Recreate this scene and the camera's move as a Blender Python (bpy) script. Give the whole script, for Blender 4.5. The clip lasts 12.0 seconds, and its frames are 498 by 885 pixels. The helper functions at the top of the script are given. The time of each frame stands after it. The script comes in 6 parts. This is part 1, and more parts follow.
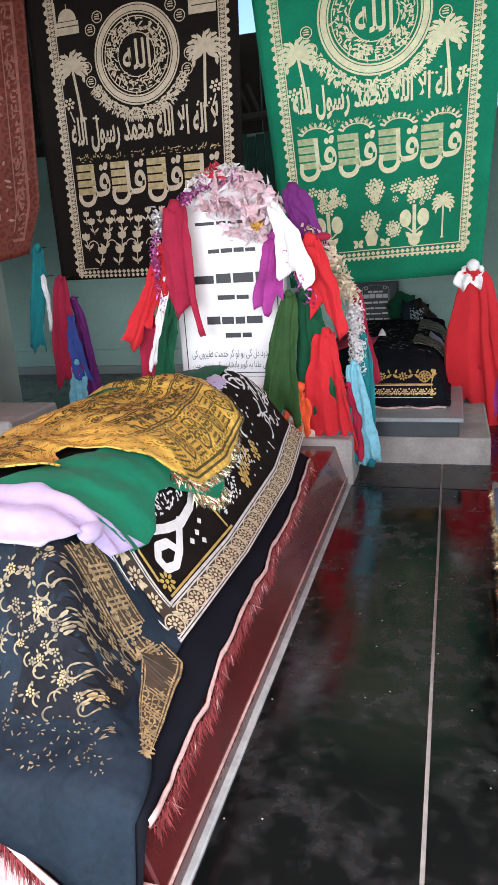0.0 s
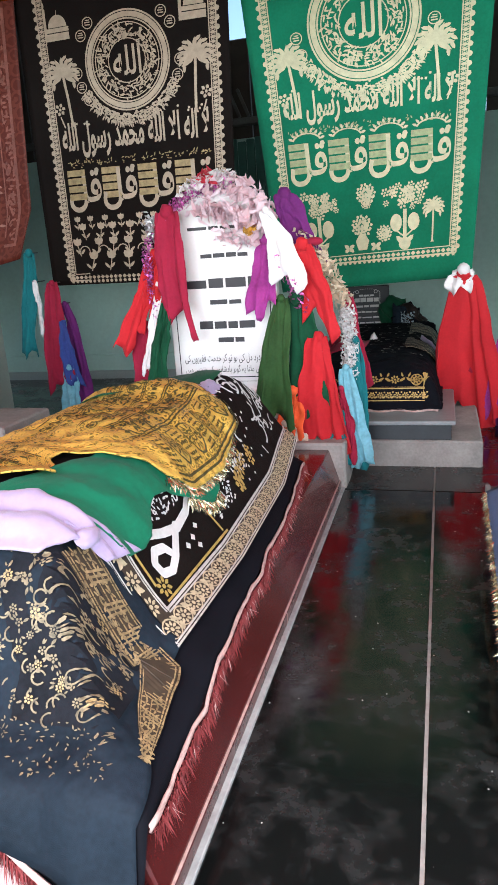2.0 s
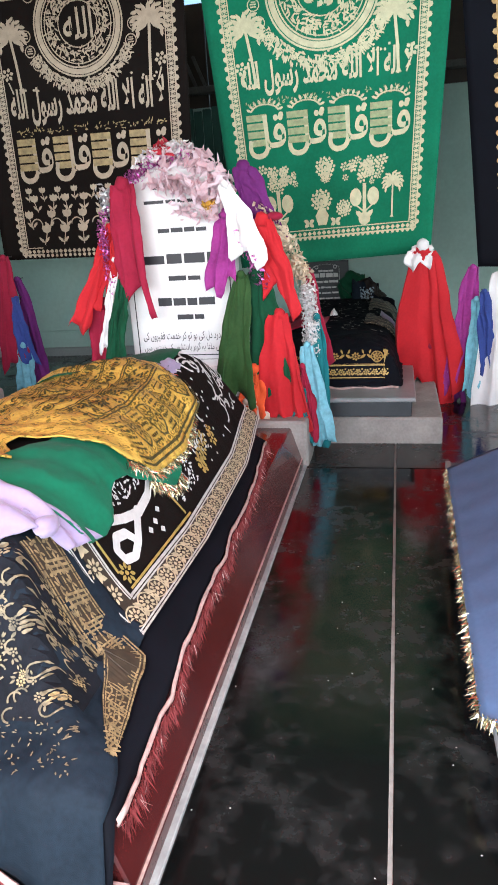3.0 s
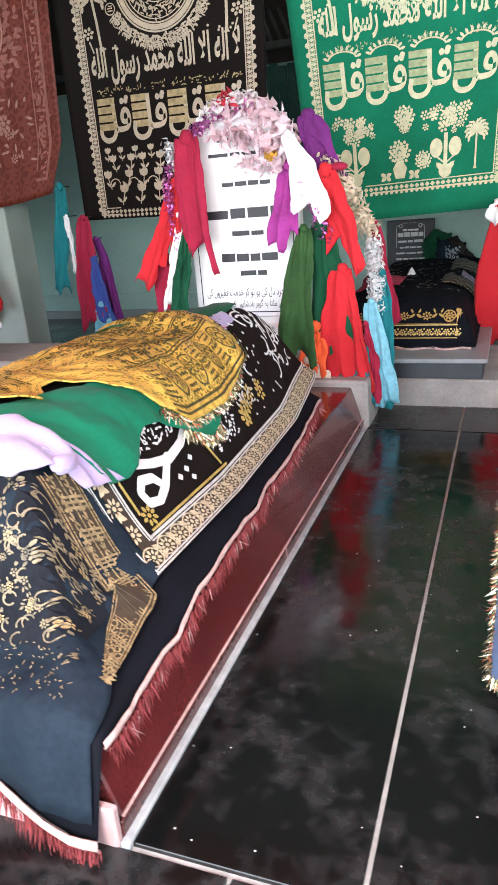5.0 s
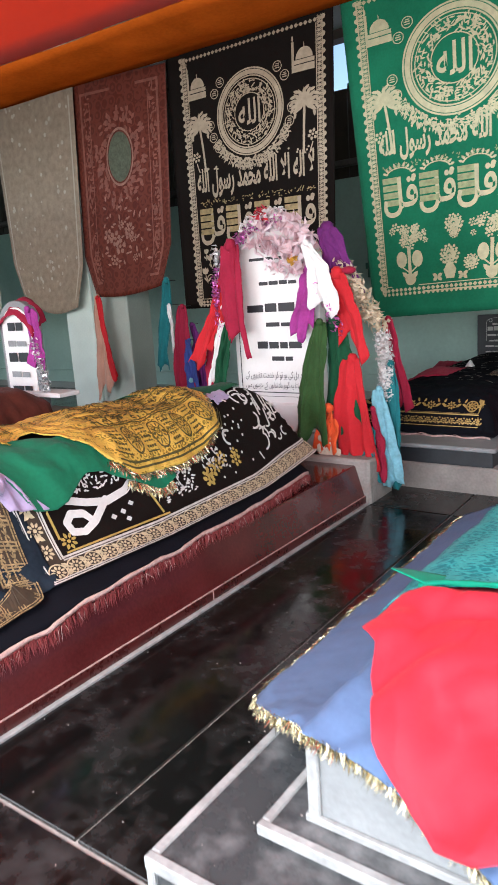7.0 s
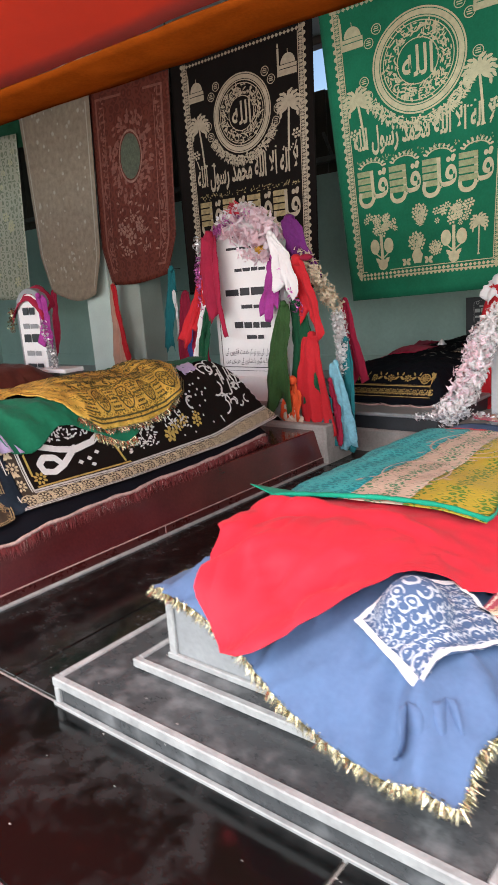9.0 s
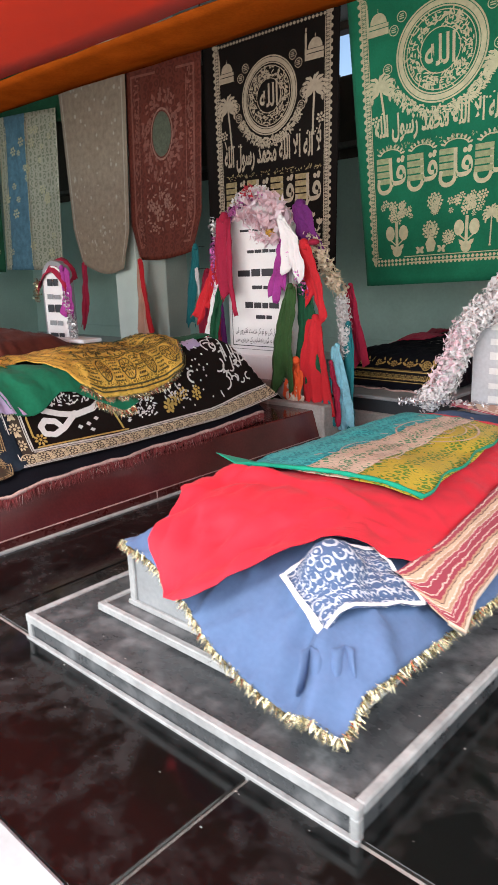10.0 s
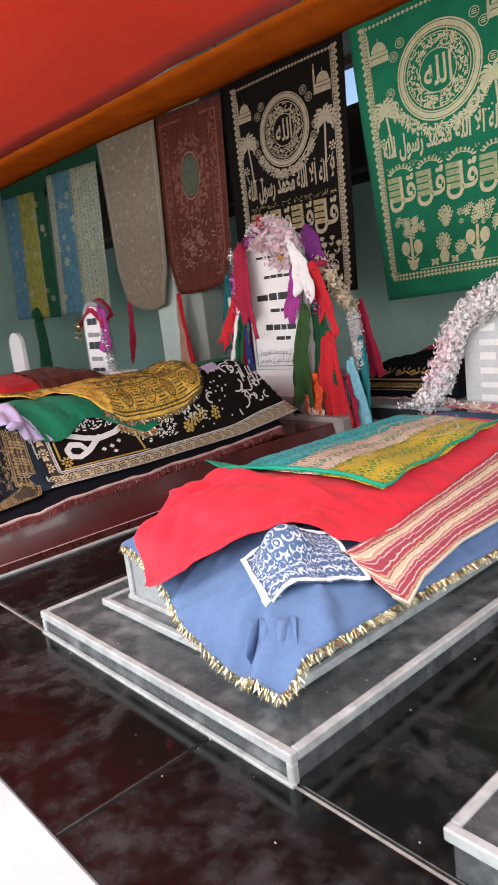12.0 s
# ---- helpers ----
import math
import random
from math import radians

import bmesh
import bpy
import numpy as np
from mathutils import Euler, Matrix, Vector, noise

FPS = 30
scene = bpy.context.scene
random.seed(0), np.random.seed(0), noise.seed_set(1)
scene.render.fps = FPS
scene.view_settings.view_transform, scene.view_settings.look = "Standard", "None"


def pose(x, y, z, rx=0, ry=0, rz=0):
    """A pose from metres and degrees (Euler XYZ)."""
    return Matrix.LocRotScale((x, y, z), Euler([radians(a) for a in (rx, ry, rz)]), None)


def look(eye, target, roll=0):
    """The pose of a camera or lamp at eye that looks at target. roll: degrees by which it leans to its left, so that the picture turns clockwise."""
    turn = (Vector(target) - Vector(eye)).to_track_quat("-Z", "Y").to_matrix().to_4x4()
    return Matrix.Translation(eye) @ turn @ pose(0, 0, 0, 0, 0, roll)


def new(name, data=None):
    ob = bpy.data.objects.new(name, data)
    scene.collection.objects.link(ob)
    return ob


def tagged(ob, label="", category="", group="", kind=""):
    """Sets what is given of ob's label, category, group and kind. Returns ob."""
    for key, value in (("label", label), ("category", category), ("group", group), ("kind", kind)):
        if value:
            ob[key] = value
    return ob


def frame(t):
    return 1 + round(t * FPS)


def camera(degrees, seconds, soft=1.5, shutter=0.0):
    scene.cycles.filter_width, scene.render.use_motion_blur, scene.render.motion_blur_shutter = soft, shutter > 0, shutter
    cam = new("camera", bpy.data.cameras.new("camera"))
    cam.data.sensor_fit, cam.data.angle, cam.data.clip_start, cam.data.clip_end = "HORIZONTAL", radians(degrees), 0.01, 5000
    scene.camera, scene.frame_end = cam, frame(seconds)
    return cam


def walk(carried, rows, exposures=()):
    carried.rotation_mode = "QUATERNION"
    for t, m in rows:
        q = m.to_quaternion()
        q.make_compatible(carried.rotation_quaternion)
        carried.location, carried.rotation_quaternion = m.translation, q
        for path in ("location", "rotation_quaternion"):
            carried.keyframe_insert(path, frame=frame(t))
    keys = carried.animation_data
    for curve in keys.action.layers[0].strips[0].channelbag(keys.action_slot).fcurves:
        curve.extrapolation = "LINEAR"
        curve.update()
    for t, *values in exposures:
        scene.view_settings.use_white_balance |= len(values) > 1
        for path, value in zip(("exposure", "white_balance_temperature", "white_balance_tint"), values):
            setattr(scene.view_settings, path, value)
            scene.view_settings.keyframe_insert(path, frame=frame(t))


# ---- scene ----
cam = camera(39.6, 12.0, shutter=0.5)
PATH = [
    (0, (0.599, -1.081, 1.458), (0.041, 0.758, 0.907), -3.8),
    (0.5, (0.61, -1.101, 1.469), (0.052, 0.742, 0.927), -3.9),
    (1, (0.607, -1.103, 1.473), (0.046, 0.74, 0.937), -3.7),
    (1.5, (0.604, -1.108, 1.475), (0.051, 0.736, 0.933), -3.6),
    (2, (0.587, -1.091, 1.462), (0.053, 0.759, 0.92), -4.0),
    (2.5, (0.561, -1.079, 1.462), (0.11, 0.784, 0.889), -2.5),
    (3, (0.565, -1.048, 1.472), (0.145, 0.808, 0.854), -3.7),
    (3.5, (0.546, -1.011, 1.432), (0.106, 0.826, 0.776), -4.1),
    (3.7, (0.59, -1.044, 1.456), (0.063, 0.778, 0.822), -4.6),
    (5.3, (0.911, -0.939, 1.364), (0.157, 0.783, 0.683), -5.3),
    (5.5, (1.061, -0.889, 1.354), (0.211, 0.801, 0.705), -5.9),
    (6, (1.29, -0.785, 1.349), (0.225, 0.781, 0.705), -4.3),
    (6.5, (1.657, -0.857, 1.357), (0.454, 0.61, 0.726), -3.1),
    (7, (1.898, -0.968, 1.382), (0.755, 0.617, 0.956), -3.8),
    (7.2, (1.976, -1.036, 1.384), (0.852, 0.55, 0.938), -3.1),
    (8.8, (2.632, -1.189, 1.326), (1.387, 0.308, 0.87), -5.2),
    (9, (2.72, -1.157, 1.323), (1.466, 0.335, 0.876), -4.5),
    (9.5, (2.873, -1.194, 1.337), (1.621, 0.266, 0.788), -2.5),
    (10, (3.068, -1.148, 1.334), (1.741, 0.263, 0.834), -2.1),
    (10.5, (3.241, -1.107, 1.31), (1.892, 0.262, 0.758), -0.1),
    (11, (3.293, -1.104, 1.312), (1.991, 0.326, 0.801), -2.8),
    (11.5, (3.324, -1.111, 1.288), (1.938, 0.268, 0.868), -4.9),
    (12, (3.525, -1.078, 1.276), (2.041, 0.2, 0.87), -6.9),
]
walk(cam, [(t, look(eye, target, roll)) for t, eye, target, roll in PATH],
     [(0, 1.30, 5900, 6), (3.7, 1.36, 5950, 6), (5.5, 1.66, 5950, 6), (6.5, 1.33, 6150, 8), (7.2, 1.12, 6250, 10), (9.0, 0.74, 6500, 10), (10.0, 0.78, 6500, 10), (11.0, 0.92, 6500, 10), (12, 0.74, 6500, 10)])


# ---- light ----
world = bpy.data.worlds.new("world")
scene.world = world
world.use_nodes = True
wn = world.node_tree
sky = wn.nodes.new("ShaderNodeTexSky")
sky.sky_type, sky.sun_disc = "NISHITA", False
sky.sun_elevation, sky.sun_rotation = radians(50), radians(160)
wn.links.new(sky.outputs[0], wn.nodes["Background"].inputs[0])
wn.nodes["Background"].inputs[1].default_value = 0.11

sun = new("sun", bpy.data.lights.new("sun", "SUN"))
sun.data.energy, sun.data.angle, sun.data.color = 1.2, radians(15), (1.0, 0.95, 0.88)
sun.matrix_world = look((0.8, -6, 7), (0, 0, 0))


def area_lamp(name, place, target, w, h, power, color):
    """A rectangular area lamp that adds daylight-coloured light."""
    lamp = new(name, bpy.data.lights.new(name, "AREA"))
    lamp.data.shape, lamp.data.size, lamp.data.size_y = "RECTANGLE", w, h
    lamp.data.energy, lamp.data.color = power, color
    lamp.matrix_world = look(place, target)
    return lamp


# area lamp in the open front stands in for the sky
area_lamp("front_opening_light", (0.0, -2.6, 1.9), (0.0, 2.5, 1.0), 9.0, 2.6, 190, (1.0, 0.98, 0.95))
# added fill on the east side; the wall behind it has no opening
area_lamp("east_fill_light", (4.3, 1.2, 2.0), (0.0, 1.6, 1.0), 3.0, 2.2, 60, (0.96, 0.99, 1.0))


# ---- materials ----
def mat(name, color, rough=0.7, metal=0.0, var=0.25, scale=6.0, fine=60.0, bump=0.15, dark=None, sheen=0.0, coat=0.0, trans=0.0, stain=0.0, weave=0.0, coords="Object"):
    """A procedural surface: a base colour with variation at two scales, stains, relief and, for cloth, a weave."""
    m = bpy.data.materials.new(name)
    m.use_nodes = True
    n, l = m.node_tree.nodes, m.node_tree.links
    p = n["Principled BSDF"]
    tc = n.new("ShaderNodeTexCoord")
    big, small = n.new("ShaderNodeTexNoise"), n.new("ShaderNodeTexNoise")
    big.inputs["Scale"].default_value, big.inputs["Detail"].default_value = scale, 5
    small.inputs["Scale"].default_value, small.inputs["Detail"].default_value = fine, 3
    for k in (big, small):
        l.new(tc.outputs[coords], k.inputs["Vector"])
    mixv = n.new("ShaderNodeMath")
    mixv.operation = "MULTIPLY_ADD"
    mixv.inputs[1].default_value, mixv.inputs[2].default_value = 0.35, 0.0
    l.new(small.outputs[0], mixv.inputs[0])
    add = n.new("ShaderNodeMath")
    add.operation = "MULTIPLY_ADD"
    add.inputs[1].default_value = 0.65
    l.new(big.outputs[0], add.inputs[0])
    l.new(mixv.outputs[0], add.inputs[2])
    ramp = n.new("ShaderNodeValToRGB")
    c = Vector(color)
    lo = Vector(dark) if dark else c * (1 - var)
    hi = c * (1 + var * 0.6)
    ramp.color_ramp.elements[0].position, ramp.color_ramp.elements[1].position = 0.33, 0.68
    ramp.color_ramp.elements[0].color = (*lo, 1)
    ramp.color_ramp.elements[1].color = (*[min(v, 0.9) for v in hi], 1)
    l.new(add.outputs[0], ramp.inputs[0])
    out = ramp.outputs[0]
    if stain:
        st = n.new("ShaderNodeTexNoise")
        st.inputs["Scale"].default_value, st.inputs["Detail"].default_value = scale * 0.35, 8
        l.new(tc.outputs[coords], st.inputs["Vector"])
        sr = n.new("ShaderNodeValToRGB")
        sr.color_ramp.elements[0].position, sr.color_ramp.elements[1].position = 0.45, 0.72
        l.new(st.outputs[0], sr.inputs[0])
        sm = n.new("ShaderNodeMix")
        sm.data_type = "RGBA"
        sf = n.new("ShaderNodeMath")
        sf.operation = "MULTIPLY"
        sf.inputs[1].default_value = stain
        l.new(sr.outputs[0], sf.inputs[0])
        l.new(sf.outputs[0], sm.inputs["Factor"])
        l.new(out, sm.inputs["A"])
        sm.inputs["B"].default_value = (*[v * 0.55 for v in color], 1)
        out = sm.outputs["Result"]
    l.new(out, p.inputs["Base Color"])
    rr = n.new("ShaderNodeMapRange")
    rr.inputs["To Min"].default_value, rr.inputs["To Max"].default_value = max(rough - 0.12, 0.02), min(rough + 0.12, 1)
    l.new(add.outputs[0], rr.inputs["Value"])
    l.new(rr.outputs[0], p.inputs["Roughness"])
    p.inputs["Metallic"].default_value = metal
    p.inputs["Sheen Weight"].default_value = sheen
    p.inputs["Coat Weight"].default_value = coat
    p.inputs["Transmission Weight"].default_value = trans
    if weave:
        p.inputs["Specular IOR Level"].default_value = 0.1
    height = add.outputs[0]
    if weave:
        wv = n.new("ShaderNodeTexVoronoi")
        wv.inputs["Scale"].default_value = weave
        l.new(tc.outputs[coords], wv.inputs["Vector"])
        ha = n.new("ShaderNodeMath")
        ha.operation = "ADD"
        l.new(wv.outputs["Distance"], ha.inputs[0])
        l.new(add.outputs[0], ha.inputs[1])
        height = ha.outputs[0]
    if bump:
        b = n.new("ShaderNodeBump")
        b.inputs["Strength"].default_value, b.inputs["Distance"].default_value = bump, 0.01
        l.new(height, b.inputs["Height"])
        l.new(b.outputs[0], p.inputs["Normal"])
    return m


def glitter(name, color, rough=0.25, metal=0.9):
    """Tinsel and foil: each small blade in a shade of its own."""
    m = bpy.data.materials.new(name)
    m.use_nodes = True
    n, l = m.node_tree.nodes, m.node_tree.links
    p = n["Principled BSDF"]
    g = n.new("ShaderNodeNewGeometry")
    r = n.new("ShaderNodeValToRGB")
    c = Vector(color)
    r.color_ramp.elements[0].color, r.color_ramp.elements[1].color = (*(c * (0.45 if metal > 0.5 else 0.85)), 1), (*[min(0.92, v * 1.35) for v in c], 1)
    l.new(g.outputs["Random Per Island"], r.inputs[0])
    l.new(r.outputs[0], p.inputs["Base Color"])
    p.inputs["Roughness"].default_value, p.inputs["Metallic"].default_value = rough, metal
    if metal < 0.1:
        tr, mx = n.new("ShaderNodeBsdfTranslucent"), n.new("ShaderNodeMixShader")
        l.new(r.outputs[0], tr.inputs[0])
        mx.inputs[0].default_value = 0.3
        l.new(p.outputs[0], mx.inputs[1])
        l.new(tr.outputs[0], mx.inputs[2])
        l.new(mx.outputs[0], n["Material Output"].inputs[0])
    return m


def brocade(name, base, gold, scale=14.0, bands=5.0, amount=0.5, metal=0.35, rough=0.5):
    """Woven brocade: rosettes and bands of metal thread on a ground cloth, laid out in the cloth's own metres."""
    m = bpy.data.materials.new(name)
    m.use_nodes = True
    n, l = m.node_tree.nodes, m.node_tree.links
    p = n["Principled BSDF"]
    uv = n.new("ShaderNodeTexCoord")
    vo, no, wv = n.new("ShaderNodeTexVoronoi"), n.new("ShaderNodeTexNoise"), n.new("ShaderNodeTexWave")
    vo.inputs["Scale"].default_value, vo.inputs["Randomness"].default_value = scale, 0.35
    no.inputs["Scale"].default_value, no.inputs["Detail"].default_value = scale * 2.6, 2
    wv.inputs["Scale"].default_value, wv.inputs["Distortion"].default_value, wv.inputs["Detail Scale"].default_value = bands, 3.0, 4.0
    for k in (vo, no, wv):
        l.new(uv.outputs["UV"], k.inputs["Vector"])
    rings = n.new("ShaderNodeMath")
    rings.operation = "SINE"
    mul = n.new("ShaderNodeMath")
    mul.operation = "MULTIPLY"
    mul.inputs[1].default_value = 17.0
    l.new(vo.outputs["Distance"], mul.inputs[0])
    l.new(mul.outputs[0], rings.inputs[0])
    s1, s2 = n.new("ShaderNodeMath"), n.new("ShaderNodeMath")
    s1.operation = s2.operation = "MULTIPLY_ADD"
    s1.inputs[1].default_value = 0.32
    l.new(rings.outputs[0], s1.inputs[0])
    l.new(no.outputs[0], s1.inputs[2])
    s2.inputs[1].default_value = 0.45
    l.new(wv.outputs[0], s2.inputs[0])
    l.new(s1.outputs[0], s2.inputs[2])
    r = n.new("ShaderNodeValToRGB")
    r.color_ramp.elements[0].position, r.color_ramp.elements[1].position = 0.72 - amount * 0.3, 0.80 - amount * 0.3
    r.color_ramp.elements[0].color, r.color_ramp.elements[1].color = (*base, 1), (*gold, 1)
    l.new(s2.outputs[0], r.inputs[0])
    l.new(r.outputs[0], p.inputs["Base Color"])
    mm = n.new("ShaderNodeMapRange")
    mm.inputs["From Min"].default_value, mm.inputs["From Max"].default_value = 0.72 - amount * 0.3, 0.80 - amount * 0.3
    mm.inputs["To Max"].default_value = metal
    l.new(s2.outputs[0], mm.inputs["Value"])
    l.new(mm.outputs[0], p.inputs["Metallic"])
    p.inputs["Roughness"].default_value, p.inputs["Sheen Weight"].default_value = rough, 0.02
    p.inputs["Specular IOR Level"].default_value = 0.2
    b = n.new("ShaderNodeBump")
    b.inputs["Strength"].default_value, b.inputs["Distance"].default_value = 0.35, 0.004
    l.new(s2.outputs[0], b.inputs["Height"])
    l.new(b.outputs[0], p.inputs["Normal"])
    return m


def striped(name, stops, period, axis=0, rough=0.8, wobble=0.02):
    """Woven stripes across the cloth: (place within the period, colour)."""
    m = bpy.data.materials.new(name)
    m.use_nodes = True
    n, l = m.node_tree.nodes, m.node_tree.links
    p = n["Principled BSDF"]
    uv, sep = n.new("ShaderNodeTexCoord"), n.new("ShaderNodeSeparateXYZ")
    l.new(uv.outputs["UV"], sep.inputs[0])
    mod = n.new("ShaderNodeMath")
    mod.operation = "FRACT"
    dv = n.new("ShaderNodeMath")
    dv.operation = "DIVIDE"
    dv.inputs[1].default_value = period
    no = n.new("ShaderNodeTexNoise")
    no.inputs["Scale"].default_value = 40
    l.new(uv.outputs["UV"], no.inputs["Vector"])
    wb = n.new("ShaderNodeMath")
    wb.operation = "MULTIPLY_ADD"
    wb.inputs[1].default_value = wobble
    l.new(no.outputs[0], wb.inputs[0])
    l.new(sep.outputs[axis], wb.inputs[2])
    l.new(wb.outputs[0], dv.inputs[0])
    l.new(dv.outputs[0], mod.inputs[0])
    r = n.new("ShaderNodeValToRGB")
    r.color_ramp.interpolation = "CONSTANT"
    e = r.color_ramp.elements
    e[0].position, e[0].color = stops[0][0], (*stops[0][1], 1)
    e[1].position, e[1].color = stops[1][0], (*stops[1][1], 1)
    for pos, col in stops[2:]:
        k = e.new(pos)
        k.color = (*col, 1)
    l.new(mod.outputs[0], r.inputs[0])
    l.new(r.outputs[0], p.inputs["Base Color"])
    p.inputs["Roughness"].default_value, p.inputs["Sheen Weight"].default_value = rough, 0.08
    b = n.new("ShaderNodeBump")
    b.inputs["Strength"].default_value, b.inputs["Distance"].default_value = 0.2, 0.004
    l.new(no.outputs[0], b.inputs["Height"])
    l.new(b.outputs[0], p.inputs["Normal"])
    return m


def black_stone(name, base, dust, gloss):
    """Polished black stone with dull dusty patches, scuffs and white specks."""
    m = bpy.data.materials.new(name)
    m.use_nodes = True
    n, l = m.node_tree.nodes, m.node_tree.links
    p = n["Principled BSDF"]
    tc = n.new("ShaderNodeNewGeometry")
    a, b, s = n.new("ShaderNodeTexNoise"), n.new("ShaderNodeTexNoise"), n.new("ShaderNodeTexVoronoi")
    a.inputs["Scale"].default_value, a.inputs["Detail"].default_value = 2.6, 6
    b.inputs["Scale"].default_value, b.inputs["Detail"].default_value, b.inputs["Roughness"].default_value = 12, 12, 0.62
    s.inputs["Scale"].default_value = 19
    for k in (a, b, s):
        l.new(tc.outputs["Position"], k.inputs["Vector"])
    mul = n.new("ShaderNodeMath")
    mul.operation = "MULTIPLY"
    l.new(a.outputs[0], mul.inputs[0])
    l.new(b.outputs[0], mul.inputs[1])
    r = n.new("ShaderNodeValToRGB")
    r.color_ramp.elements[0].position, r.color_ramp.elements[1].position = 0.23, 0.55
    r.color_ramp.elements[0].color, r.color_ramp.elements[1].color = (*base, 1), (*dust, 1)
    l.new(mul.outputs[0], r.inputs[0])
    sp = n.new("ShaderNodeMath")
    sp.operation = "LESS_THAN"
    sp.inputs[1].default_value = 0.055
    l.new(s.outputs["Distance"], sp.inputs[0])
    gate = n.new("ShaderNodeMath")
    gate.operation = "GREATER_THAN"
    gate.inputs[1].default_value = 0.50
    sepc = n.new("ShaderNodeSeparateColor")
    l.new(s.outputs["Color"], sepc.inputs[0])
    l.new(sepc.outputs[0], gate.inputs[0])
    both = n.new("ShaderNodeMath")
    both.operation = "MULTIPLY"
    l.new(sp.outputs[0], both.inputs[0])
    l.new(gate.outputs[0], both.inputs[1])
    mx = n.new("ShaderNodeMix")
    mx.data_type = "RGBA"
    l.new(both.outputs[0], mx.inputs["Factor"])
    l.new(r.outputs[0], mx.inputs["A"])
    mx.inputs["B"].default_value = (0.5, 0.48, 0.45, 1)
    l.new(mx.outputs["Result"], p.inputs["Base Color"])
    rg = n.new("ShaderNodeMapRange")
    rg.inputs["From Min"].default_value, rg.inputs["From Max"].default_value = 0.2, 0.42
    rg.inputs["To Min"].default_value, rg.inputs["To Max"].default_value = gloss, gloss + 0.35
    l.new(mul.outputs[0], rg.inputs["Value"])
    l.new(rg.outputs[0], p.inputs["Roughness"])
    bp = n.new("ShaderNodeBump")
    bp.inputs["Strength"].default_value, bp.inputs["Distance"].default_value = 0.05, 0.01
    l.new(b.outputs[0], bp.inputs["Height"])
    l.new(bp.outputs[0], p.inputs["Normal"])
    return m


